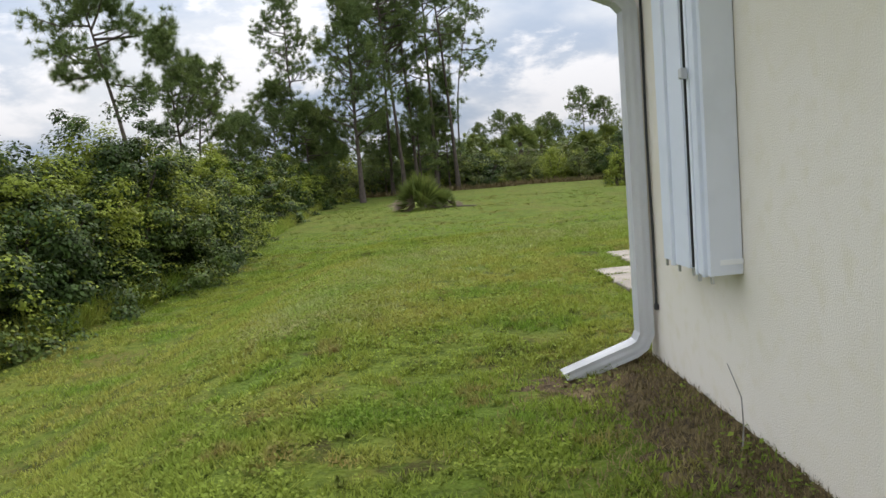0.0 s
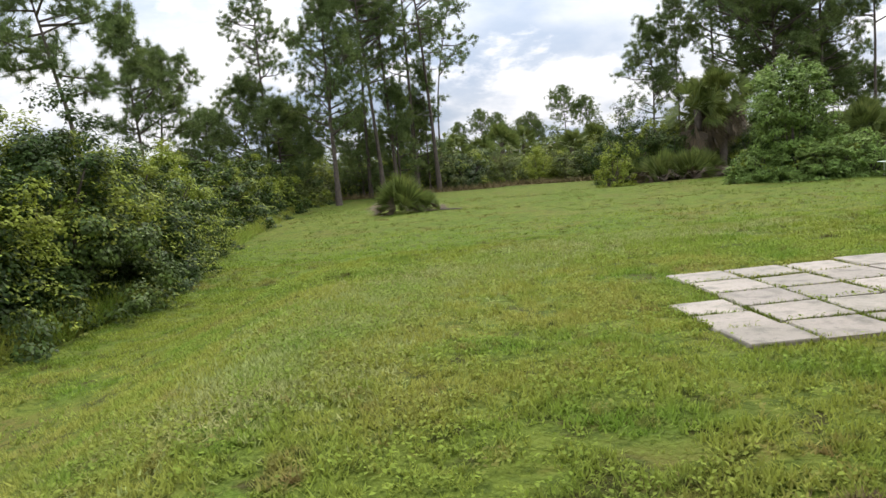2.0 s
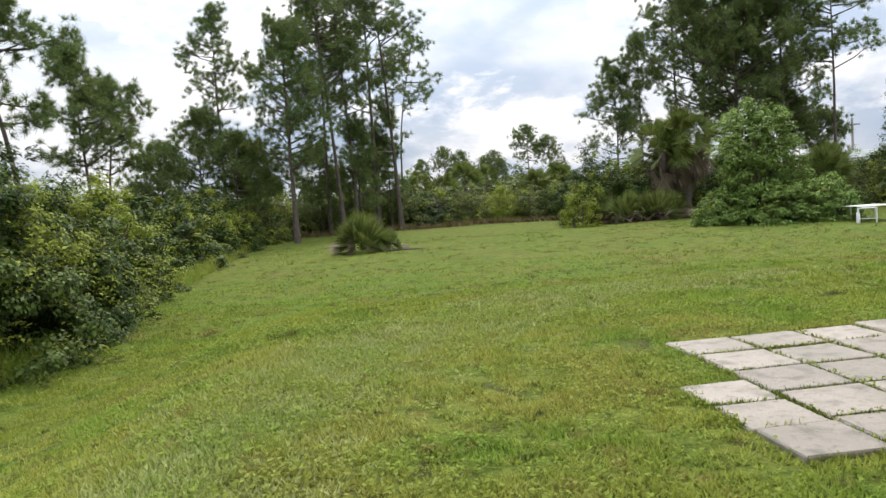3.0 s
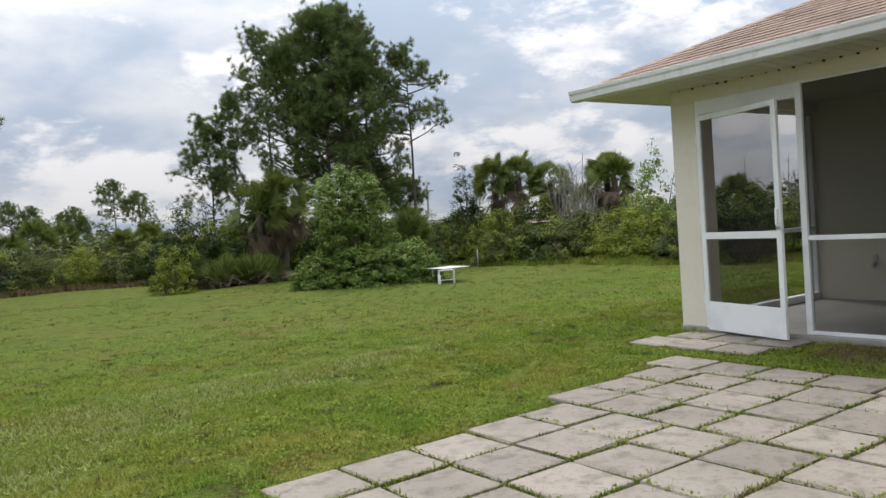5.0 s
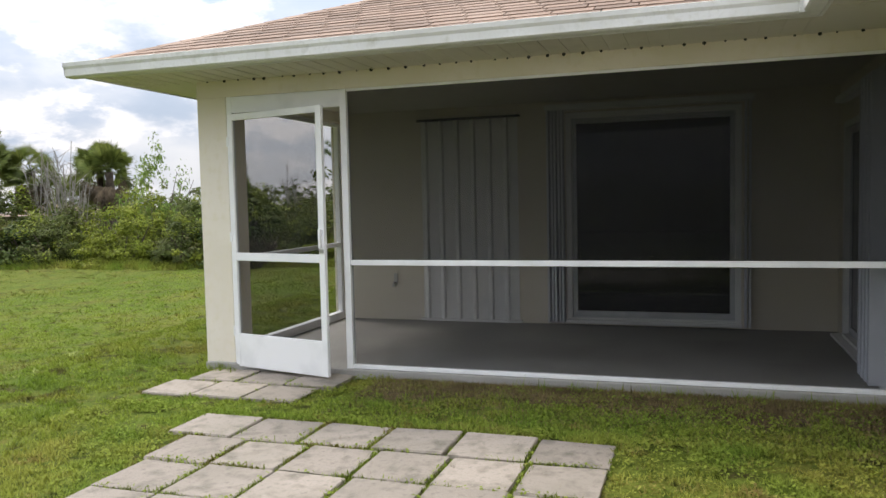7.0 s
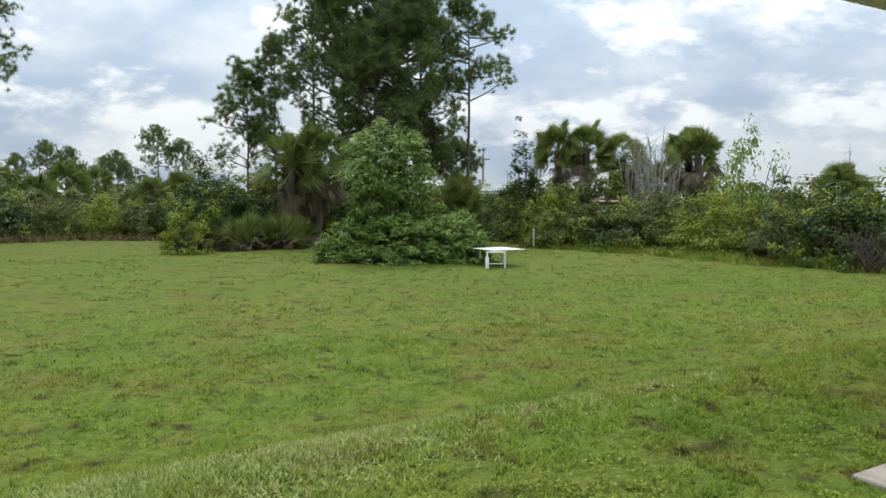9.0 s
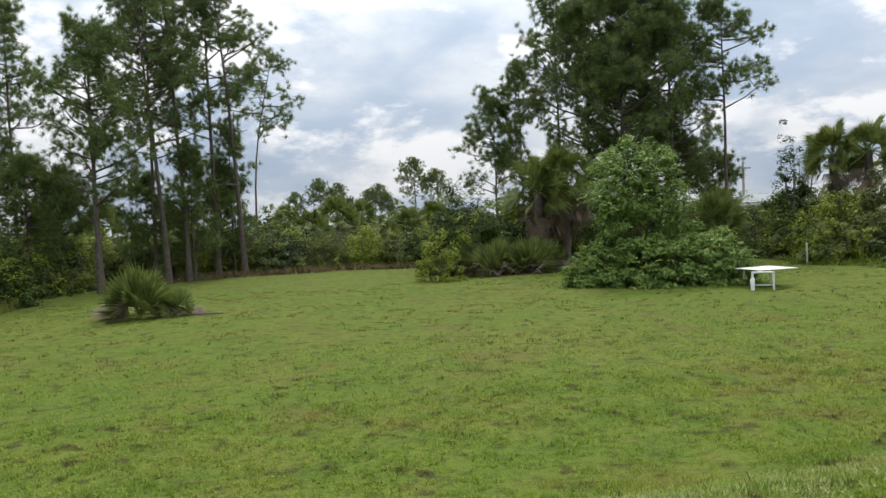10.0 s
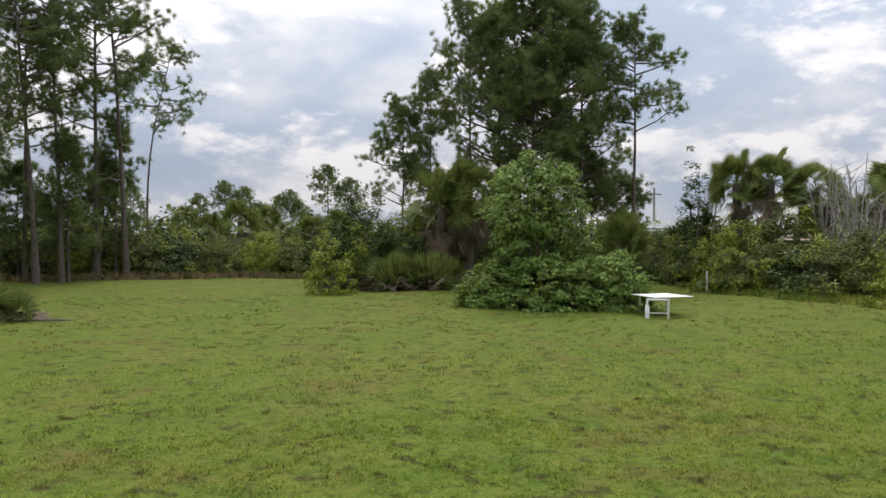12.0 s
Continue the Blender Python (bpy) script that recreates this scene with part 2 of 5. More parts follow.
def empty(name, x, y, z, label, category, group="", kind=""):
    ob = new(name)
    ob.empty_display_size = 0.1
    ob.location = (x, y, z)
    return tagged(ob, label, category, group, kind)


def tube(points, radii, sides=8):
    """Arrays of a tapered tube along points."""
    P = [Vector(p) for p in points]
    V, F = [], []
    for i, p in enumerate(P):
        d = (P[min(i + 1, len(P) - 1)] - P[max(i - 1, 0)]).normalized()
        a = d.orthogonal().normalized()
        b = d.cross(a)
        for k in range(sides):
            t = 2 * math.pi * k / sides
            V.append(p + (a * math.cos(t) + b * math.sin(t)) * radii[i])
    for i in range(len(P) - 1):
        for k in range(sides):
            q = (k + 1) % sides
            F.append((i * sides + k, i * sides + q, (i + 1) * sides + q, (i + 1) * sides + k))
    return V, F


def joined(pieces):
    V, F, n = [], [], 0
    for v, f in pieces:
        v, f = np.asarray(v, float), np.asarray(f, int)
        V.append(v)
        F.append(f + n)
        n += len(v)
    return np.concatenate(V), np.concatenate(F)


def smooth_step(a, b, v):
    t = np.clip((v - a) / (b - a), 0, 1)
    return t * t * (3 - 2 * t)


def ground_z(x, y):
    """The lawn: a pad round the house that rolls off into a flat yard."""
    x, y = np.asarray(x, float), np.asarray(y, float)
    d = np.hypot(np.maximum(0, -7.3 - x), np.maximum(0, y - 6.2))
    z = -0.03 + 0.025 * smooth_step(0, 0.8, d) - 0.10 * smooth_step(0.6, 2.6, d) - 0.48 * smooth_step(0.9, 3.3, d)
    z = z - 0.05 * smooth_step(-1.42, -1.15, x) * (1 - smooth_step(5.8, 7.0, y))
    z = z - 0.07 * smooth_step(-6.4, -6.85, x) * smooth_step(1.6, 0.2, y)
    z = z - 0.10 * smooth_step(-0.3, -4.0, y) * smooth_step(-6.4, -8.0, x)
    return z + 0.018 * np.sin(x * 1.3 + 0.7 * y) * smooth_step(0.5, 4, d) + 0.012 * np.sin(2.1 * y - 0.9 * x) * smooth_step(0.5, 4, d)



# ---- ground ----
def axis(fine0, fine1, step, reach):
    a = list(np.arange(fine0, fine1 + 1e-6, step))
    d, lo, hi = step, fine0, fine1
    while hi < reach:
        d *= 1.35
        lo, hi = lo - d, hi + d
        a = [lo] + a + [hi]
    return np.array(a)


GX, GY = axis(-16, 20, 0.4, 900), axis(-10, 44, 0.4, 900)
XX, YY = np.meshgrid(GX, GY)
ZZ = ground_z(XX, YY)
W = len(GX)
idx = np.arange(len(GY) - 1)[:, None] * W + np.arange(W - 1)[None, :]
ground = fast("ground", np.stack([XX, YY, ZZ], -1).reshape(-1, 3), np.stack([idx, idx + 1, idx + W + 1, idx + W], -1).reshape(-1, 4), LAWN, smooth=True)
tagged(ground, "mown green lawn with worn yellowish patches", "lawn", kind="structure")

# ---- house shell ----
CX, WX, END, EAVE = -6.375, 2.7, 5.67, 2.54     # corner, inner lanai wall, wing end, soffit height
HB = -7.2


def structure(ob, label, category):
    return tagged(ob, label, category, kind="structure")


# side wall with the window opening through it
WY0, WY1, WZ0, WZ1 = -1.13, -0.63, 0.62, 2.05
T = 0.2
structure(part("wall_west", boxes((CX, CX + T, HB, WY0, -0.5, EAVE), (CX, CX + T, WY1, 0, -0.5, EAVE), (CX, CX + T, WY0, WY1, -0.5, WZ0), (CX, CX + T, WY0, WY1, WZ1, EAVE)), STUCCO), "cream stucco side wall of the house", "wall")
SY0, SY1 = 0.62, 2.35    # sliding door in the lanai's side wall, along x
structure(part("wall_north", boxes((CX + T, SY0, -T, 0, -0.5, EAVE), (SY1, WX + 0.2, -T, 0, -0.5, EAVE), (SY0, SY1, -T, 0, 2.1, EAVE), (SY0, SY1, -T, 0, -0.5, 0.0)), STUCCO), "cream stucco back wall of the house", "wall")
structure(part("wall_south", boxes((CX + T, 7.3, HB, HB + T, -0.5, EAVE)), STUCCO), "cream stucco front wall of the house", "wall")
structure(part("wall_east", boxes((7.1, 7.3, HB + T, END, -0.5, EAVE)), STUCCO), "cream stucco far side wall", "wall")
LW0, LW1, LP0, LP1 = 0.93, 2.77, 3.36, 4.45   # sliding door and shuttered opening in the lanai's back wall, along y
structure(part("wall_lanai", boxes((WX, WX + T, 0, LW0, -0.3, EAVE), (WX, WX + T, LW1, LP0, -0.3, EAVE), (WX, WX + T, LP1, END - T, -0.3, EAVE), (WX, WX + T, LW0, LW1, 2.38, EAVE), (WX, WX + T, LP0, LP1, 2.12, EAVE), (WX, WX + T, LW0, LW1, -0.3, 0.03), (WX, WX + T, LP0, LP1, -0.3, 0.0)), STUCCO), "cream stucco wall at the back of the lanai", "wall")
structure(part("wall_wing_end", boxes((WX, 7.1, END - T, END, -0.5, EAVE)), STUCCO), "cream stucco end wall of the wing", "wall")
structure(part("wall_corner_post", boxes((0, 0.3, END - 0.30, END, -0.5, 2.395), bevel=0.006), STUCCO), "cream stucco corner post of the lanai", "post")
structure(part("wall_beam", boxes((0, 0.2, 0.0, END - 0.20, 2.395, EAVE), (0, WX, END - 0.2, END, 2.395, EAVE)), STUCCO), "cream stucco beam over the lanai screen", "beam")
structure(part("lanai_floor", boxes((-0.03, WX, 0, END, -0.35, 0.0), bevel=0.012), SLAB), "grey concrete lanai floor slab", "floor")
structure(part("floor_inside", boxes((CX + T, 7.1, HB + T, -T, -0.3, 0.0), (WX + T, 7.1, -T, END - T, -0.3, 0.0)), SLAB), "plain floor inside the house", "floor")
structure(part("ceiling", boxes((0.2, WX, 0, END - 0.2, EAVE - 0.03, EAVE), (CX + T, 7.1, HB + T, -T, EAVE - 0.03, EAVE), (WX + T, 7.1, -T, END - T, EAVE - 0.03, EAVE)), SOFFIT), "off-white lanai and house ceiling", "ceiling")

# ---- roof ----
OV, ER, PITCH = 0.62, 2.66, 5 / 12
e0x, e1x, e0y, e1y, esx = -OV, 7.3 + OV, HB - OV, END + OV, CX - OV
rx = (e0x + e1x) / 2
half = rx - e0x
RH = ER + half * PITCH
my = OV - half            # main ridge
roof = empty("roof", 2, -1, ER, "salmon-tan asphalt shingle hip roof", "roof", kind="structure")


def slope(name, pts):
    bm = bmesh.new()
    vs = [bm.verts.new(p) for p in pts]
    bm.faces.new(vs)
    bmesh.ops.recalc_face_normals(bm, faces=bm.faces[:])
    geom = bmesh.ops.extrude_face_region(bm, geom=bm.faces[:])["geom"]
    for v in geom:
        if isinstance(v, bmesh.types.BMVert):
            v.co.z -= 0.06
    bmesh.ops.recalc_face_normals(bm, faces=bm.faces[:])
    ob = part(name, bm, ROOFDECK, roof)
    ob.matrix_parent_inverse = Matrix.Translation((-2, 1, -ER))
    return ob


slope("roof_slope", [(e0x, e1y, ER), (e0x, OV, ER), (rx, my, RH), (rx, e1y - half, RH)])
slope("roof_slope", [(e0x, e1y, ER), (rx, e1y - half, RH), (e1x, e1y, ER)])
slope("roof_slope", [(e1x, e1y, ER), (rx, e1y - half, RH), (rx, my, RH), (e1x, e0y, ER)])
slope("roof_slope", [(esx, OV, ER), (esx + half, my, RH), (rx, my, RH), (e0x, OV, ER)])
slope("roof_slope", [(esx, OV, ER), (esx, e0y, ER), (esx + half, my, RH)])
slope("roof_slope", [(esx, e0y, ER), (e1x, e0y, ER), (rx, my, RH), (esx + half, my, RH)])

# soffits and fascia
for spec in ((e0x, 0, OV, e1y, EAVE, EAVE + 0.02), (0, e1x, END, e1y, EAVE, EAVE + 0.02), (esx, e0x, 0, OV, EAVE, EAVE + 0.02), (e0x, 0, 0, OV, EAVE, EAVE + 0.02), (esx, CX, e0y, 0, EAVE, EAVE + 0.02)):
    structure(part("soffit", boxes(spec), SOFFIT), "off-white vinyl soffit under the eaves", "soffit")
bm = bmesh.new()
for i in range(38):      # ribs of the soffit boards
    y = 0.66 + i * 0.148
    box(bm, e0x + 0.01, -0.004, y, y + 0.012, EAVE - 0.006, EAVE - 0.0005)
for i in range(42):
    x = esx + 0.05 + i * 0.148
    if x < e0x - 0.02:
        box(bm, x, x + 0.012, 0.004, OV - 0.01, EAVE - 0.006, EAVE - 0.0005)
structure(part("soffit_ribs", bm, SOFFIT), "narrow ribs of the vinyl soffit boards", "soffit")
bm = bmesh.new()
rd = random.Random(3)
for i in range(38):      # row of dark dabs where the soffit meets the beam
    y = 0.15 + i * 0.145 + rd.uniform(-0.03, 0.03)
    r = rd.uniform(0.008, 0.017)
    bmesh.ops.create_icosphere(bm, subdivisions=1, radius=r, matrix=Matrix.Translation((-0.012 - r, y, EAVE - r * 0.6)))
structure(part("soffit_dirt", bm, DARK), "row of small dark dabs of dirt along the soffit joint", "dirt")
structure(part("fascia", boxes((e0x - 0.02, e0x, OV, e1y, EAVE - 0.01, ER), (e0x - 0.02, e1x, e1y, e1y + 0.02, EAVE - 0.01, ER), (esx, e0x - 0.02, OV, OV + 0.02, EAVE - 0.01, ER), (esx - 0.02, esx, e0y, OV + 0.02, EAVE - 0.01, ER)), GUTTER), "white fascia board along the eaves", "fascia")


def under(ob, base):
    ob.matrix_parent_inverse = Matrix.Translation(base).inverted()
    return ob


def gutter_run(name, a, b, out, label):
    """An open K-style gutter from a to b along the eave; out is the way off the wall."""
    prof = [(0.0, 0.12), (0.0, 0.0), (0.085, 0.0), (0.104, 0.012), (0.109, 0.066), (0.121, 0.088), (0.125, 0.12), (0.112, 0.124), (0.108, 0.115), (0.110, 0.09), (0.099, 0.068), (0.094, 0.02), (0.07, 0.008), (0.008, 0.008), (0.008, 0.12)]
    a, b, o = Vector(a), Vector(b), Vector(out)
    bm = bmesh.new()
    ends = []
    for p in (a, b):
        ends.append([bm.verts.new(p + o * u + Vector((0, 0, w))) for u, w in prof])
    n = len(prof)
    for i in range(n):
        j = (i + 1) % n
        bm.faces.new((ends[0][i], ends[0][j], ends[1][j], ends[1][i]))
    bmesh.ops.recalc_face_normals(bm, faces=bm.faces[:])
    ob = empty(name, a.x, a.y, a.z, label, "gutter")
    under(part("trough", bm, GUTTER, ob), a)
    run = (b - a).normalized()
    for p, s in ((a, -1), (b, 1)):
        bm = bmesh.new()
        near = [bm.verts.new(p + run * 0.002 * s + o * u * 1.02 + Vector((0, 0, w))) for u, w in prof[1:7] + [(0.0, 0.12)]]
        far = [bm.verts.new(v.co + run * 0.004 * s) for v in near]
        k = len(near)
        for i in range(k):
            bm.faces.new((near[i], near[(i + 1) % k], far[(i + 1) % k], far[i]))
        bm.faces.new(near)
        bm.faces.new(far[::-1])
        bmesh.ops.recalc_face_normals(bm, faces=bm.faces[:])
        under(part("end_cap", bm, GUTTER, ob), a)
    count = int((b - a).length / 0.9)
    for i in range(count):
        c = a + run * (0.45 + i * 0.9)
        lo, hi = c - run * 0.012, c + run * 0.012 + o * 0.118
        under(part("hanger", boxes((min(lo.x, hi.x), max(lo.x, hi.x), min(lo.y, hi.y), max(lo.y, hi.y), a.z + 0.105, a.z + 0.112)), GUTTER, ob), a)
    return ob


gutter_run("gutter", (e0x - 0.022, OV + 0.15, EAVE - 0.005), (e0x - 0.022, e1y + 0.14, EAVE - 0.005), (-1, 0, 0), "white aluminium gutter along the lanai eave")
gutter_run("gutter", (esx - 0.02, OV + 0.022, EAVE - 0.005), (e0x - 0.15, OV + 0.022, EAVE - 0.005), (0, 1, 0), "white aluminium gutter along the back wall eave")
gutter_run("gutter", (esx - 0.022, e0y, EAVE - 0.005), (esx - 0.022, OV, EAVE - 0.005), (-1, 0, 0), "white aluminium gutter along the side wall eave")
tagged(part("gutter_corner", boxes((e0x - 0.152, e0x - 0.022, OV + 0.022, OV + 0.15, EAVE - 0.007, EAVE + 0.115), (e0x - 0.155, e0x - 0.145, OV + 0.145, OV + 0.40, EAVE + 0.11, EAVE + 0.21), (e0x - 0.42, e0x - 0.15, OV + 0.142, OV + 0.152, EAVE + 0.11, EAVE + 0.21), bevel=0.004), GUTTER), "white gutter corner with splash guard in the valley", "gutter")


# ---- downspout ----
def rect_tube(points, w, d, up=(0, 1, 0)):
    """A ribbed rectangular pipe along points; w across `up`, d along it."""
    bm = bmesh.new()
    P, rings = [Vector(p) for p in points], []
    prof = []
    for sx, sy, n in ((1, 0, 4), (0, 1, 4), (-1, 0, 4), (0, -1, 4)):
        for k in range(n):
            t = -1 + 2 * k / n
            r = 1.0 if k % 2 == 0 else 0.93
            prof.append((sx * r + (-sy) * t, sy * r + sx * t))
    for i, p in enumerate(P):
        dirn = (P[min(i + 1, len(P) - 1)] - P[max(i - 1, 0)]).normalized()
        u = Vector(up)
        s = dirn.cross(u).normalized()
        rings.append([bm.verts.new(p + s * a * w / 2 + u * b * d / 2) for a, b in prof])
    n = len(prof)
    for a, b in zip(rings, rings[1:]):
        for i in range(n):
            bm.faces.new((a[i], a[(i + 1) % n], b[(i + 1) % n], b[i]))
    bmesh.ops.solidify(bm, geom=bm.faces[:], thickness=0.003)
    bmesh.ops.recalc_face_normals(bm, faces=bm.faces[:])
    return bm


dsx, dsy = CX - 0.058, -0.075
downspout = empty("downspout", dsx, dsy, -0.1, "white aluminium downspout at the house corner, kicked out over bare soil", "downspout")
for nm, pts in (("pipe", [(dsx, dsy, 0.16), (dsx, dsy, 1.66)]),
                ("elbow", [(dsx, dsy, 0.18), (dsx, dsy, 0.12), (dsx - 0.025, dsy + 0.005, 0.065), (dsx - 0.07, dsy + 0.01, 0.035)]),
                ("outlet", [(dsx - 0.055, dsy + 0.008, 0.043), (dsx - 0.405, dsy + 0.05, -0.092)]),
                ("gooseneck", [(dsx, dsy, 1.64), (dsx, dsy, 1.70), (dsx - 0.05, dsy, 1.755), (dsx - 0.50, dsy, 1.95), (dsx - 0.58, dsy, 2.03), (dsx - 0.60, dsy, 2.54)])):
    ob = part(nm, rect_tube(pts, 0.074, 0.100), TRIM, downspout)
    ob.matrix_parent_inverse = Matrix.Translation((-dsx, -dsy, 0.1))
V, F = tube([(CX - 0.012, -0.150, 0.27), (CX - 0.010, -0.146, 0.62), (CX - 0.014, -0.140, 1.1), (CX - 0.010, -0.142, 1.6), (CX - 0.012, -0.138, EAVE - 0.002)], [0.006] * 5, 6)
cable = tagged(fast("cable", V, F, DARK, smooth=True), "thin black cable running down the wall beside the downspout", "cable")
part("cable_end", boxes((CX - 0.022, CX - 0.003, -0.162, -0.138, 0.245, 0.275), bevel=0.004), DARK, cable)

# ---- side window with folded accordion shutters ----
window = empty("window_1", CX, (WY0 + WY1) / 2, WZ0, "side window behind pale accordion hurricane shutters", "window", kind="structure")


wb = (CX, (WY0 + WY1) / 2, WZ0)
under(part("window_frame", boxes((CX + 0.03, CX + 0.08, WY0, WY0 + 0.05, WZ0, WZ1), (CX + 0.03, CX + 0.08, WY1 - 0.05, WY1, WZ0, WZ1), (CX + 0.03, CX + 0.08, WY0 + 0.05, WY1 - 0.05, WZ0, WZ0 + 0.05), (CX + 0.03, CX + 0.08, WY0 + 0.05, WY1 - 0.05, WZ1 - 0.05, WZ1)), TRIM, window), wb)
under(part("pane", boxes((CX + 0.05, CX + 0.06, WY0 + 0.05, WY1 - 0.05, WZ0 + 0.05, WZ1 - 0.05)), GLASS, window), wb)
under(part("window_sill", boxes((CX - 0.05, CX + 0.03, WY0 - 0.02, WY1 + 0.02, WZ0 - 0.05, WZ0 - 0.02), bevel=0.006), TRIM, window), wb)
shutter = empty("accordion_shutter", CX - 0.06, (WY0 + WY1) / 2, WZ0, "pale blue-white accordion hurricane shutter folded over the window", "shutter")
sb = (CX - 0.06, (WY0 + WY1) / 2, WZ0)
under(part("track", boxes((CX - 0.10, CX - 0.002, WY0 - 0.03, WY1 + 0.03, WZ1 + 0.02, WZ1 + 0.08)), TRIM, shutter), sb)
under(part("track", boxes((CX - 0.085, CX - 0.002, WY0 - 0.03, WY1 + 0.03, WZ0 - 0.018, WZ0 + 0.0)), TRIM, shutter), sb)
ys = [-1.150, -1.156, -1.128, -1.112, -1.050, -1.022, -1.035, None, -0.990, -0.968, -0.950, -0.935, -0.782, -0.774, -0.605, -0.600]
dep = [0.004, 0.122, 0.106, 0.126, 0.126, 0.112, 0.02, None, 0.03, 0.05, 0.03, 0.112, 0.118, 0.100, 0.104, 0.004]
for i in range(len(ys) - 1):
    if ys[i] is None or ys[i + 1] is None:
        continue
    bm = bmesh.new()
    a, b = Vector((CX - dep[i], ys[i], 0)), Vector((CX - dep[i + 1], ys[i + 1], 0))
    nrm = Vector((-(b - a).y, (b - a).x, 0)).normalized() * 0.004
    quad = [a - nrm, b - nrm, b + nrm, a + nrm]
    lo = [bm.verts.new((p.x, p.y, WZ0 - 0.055)) for p in quad]
    hi = [bm.verts.new((p.x, p.y, WZ1 + 0.03)) for p in quad]
    for k in range(4):
        bm.faces.new((lo[k], lo[(k + 1) % 4], hi[(k + 1) % 4], hi[k]))
    bm.faces.new(lo[::-1])
    bm.faces.new(hi)
    under(part("blade", bm, SHUTTER, shutter), sb)
    if dep[i + 1] in (0.126, 0.118):
        under(part("hinge_post", boxes((CX - 0.136, CX - 0.116, ys[i + 1] - 0.011, ys[i + 1] + 0.011, WZ0 - 0.062, WZ1 + 0.03), bevel=0.004), SHUTTER, shutter), sb)
under(part("lock", boxes((CX - 0.165, CX - 0.136, -1.065, -1.04, 1.27, 1.31), bevel=0.006), BRASS, shutter, "small metal shutter lock"), sb)

# dark strip added on the blade's side to stand for shade in the slit
under(part("gap_shade", boxes((CX - 0.109, CX - 0.02, -0.9465, -0.9395, WZ0 - 0.05, WZ1 + 0.02)), DARK, shutter, "dark strip standing for the shade between the folded halves"), sb)
for y, d in ((-1.14, 0.11), (-1.06, 0.125), (-0.93, 0.10), (-0.80, 0.11), (-0.62, 0.10)):
    under(part("guide_pin", boxes((CX - d - 0.005, CX - d + 0.005, y - 0.005, y + 0.005, WZ0 - 0.085, WZ0 - 0.05)), BRASS, shutter), sb)

# ---- lanai screen wall ----
FX = 0.10      # frame centre, back from the beam's face
screen_wall = empty("screen_wall", FX, 2.1, 0, "white aluminium screen wall of the lanai with grey insect mesh", "screen", kind="structure")
swb = (FX, 2.1, 0)
for name, spec in (("post", (0.0, 0.055, 0.002, 0.05, 0.05, 2.394)), ("post", (-0.012, 0.055, 4.19, 4.25, 0.0, 2.394)), ("post", (0.0, 0.05, 5.315, 5.368, 0.0, 2.394)),
                   ("sill", (-0.008, 0.055, 0.05, 4.19, 0.002, 0.034)), ("top_rail", (0.0, 0.05, 0.05, 4.19, 2.372, 2.393)), ("mid_rail", (-0.004, 0.05, 0.05, 4.19, 0.895, 0.94)),
                   ("door_header", (0.0, 0.05, 4.25, 5.315, 2.25, 2.393)),
                   ):
    under(part(name, boxes(spec, bevel=0.004), TRIM, screen_wall), swb)
for spec, mesh in (((0.024, 0.0255, 0.05, 4.19, 0.034, 0.895), SCREEN), ((0.024, 0.0255, 0.05, 4.19, 0.94, 2.372), SCREEN_DENSE)):
    under(part("insect_screen", boxes(spec), mesh, screen_wall), swb)
# screen at the wing's end
end_wall = empty("end_screen_wall", 1.5, END - 0.1, 0, "white framed insect screen at the lanai's end", "screen", kind="structure")
ewb = (1.5, END - 0.1, 0)
for name, spec in (("post", (0.30, 0.35, END - 0.12, END - 0.07, 0.09, 2.394)), ("post", (2.63, 2.698, END - 0.12, END - 0.06, 0.0, 2.394)), 
                   ("sill", (0.302, 2.63, END - 0.14, END - 0.05, 0.002, 0.09)), ("mid_rail", (0.35, 2.63, END - 0.12, END - 0.075, 0.89, 0.94)), ("top_rail", (0.35, 2.63, END - 0.12, END - 0.07, 2.35, 2.393))):
    under(part(name, boxes(spec, bevel=0.004), TRIM, end_wall), ewb)
under(part("insect_screen", boxes((0.35, 2.63, END - 0.068, END - 0.0665, 0.09, 2.35)), SCREEN, end_wall), ewb)

# screen door, ajar
door = empty("screen_door", -0.004, 5.345, 0, "white aluminium screen door with solid kick plate, slightly ajar", "door")
DW, DB, DT = 1.08, -0.025, 2.235     # leaf: hinge at 0, running to -y
for name, spec, mt in (("stile", (-0.018, 0.018, -0.055, 0.0, DB, DT), TRIM), ("stile", (-0.018, 0.018, -DW, -DW + 0.06, DB, DT), TRIM),
                       ("top_rail", (-0.018, 0.018, -DW + 0.06, -0.055, DT - 0.055, DT), TRIM), ("mid_rail", (-0.018, 0.018, -DW + 0.06, -0.055, 0.935, 1.005), TRIM),
                       ("kick_plate", (-0.016, 0.016, -DW + 0.06, -0.055, DB, 0.275), TRIM)):
    part(name, boxes(spec, bevel=0.004), mt, door)
for spec in ((0.0, 0.0012, -DW + 0.06, -0.055, 0.275, 0.935), (0.0, 0.0012, -DW + 0.06, -0.055, 1.005, DT - 0.055)):
    part("insect_screen", boxes(spec), SCREEN, door)
handle = part("handle", boxes((-0.050, -0.018, -DW + 0.018, -DW + 0.042, 1.06, 1.22), bevel=0.007), TRIM, door, "white door pull")
part("latch", boxes((-0.03, -0.018, -DW + 0.005, -DW + 0.05, 1.02, 1.05), bevel=0.003), BRASS, door, "small metal latch")
for z in (0.25, 1.1, 1.95):
    part("hinge", boxes((-0.026, -0.014, -0.012, 0.012, z, z + 0.09), bevel=0.003), TRIM, door)
door.rotation_euler = (0, 0, -radians(13.5))

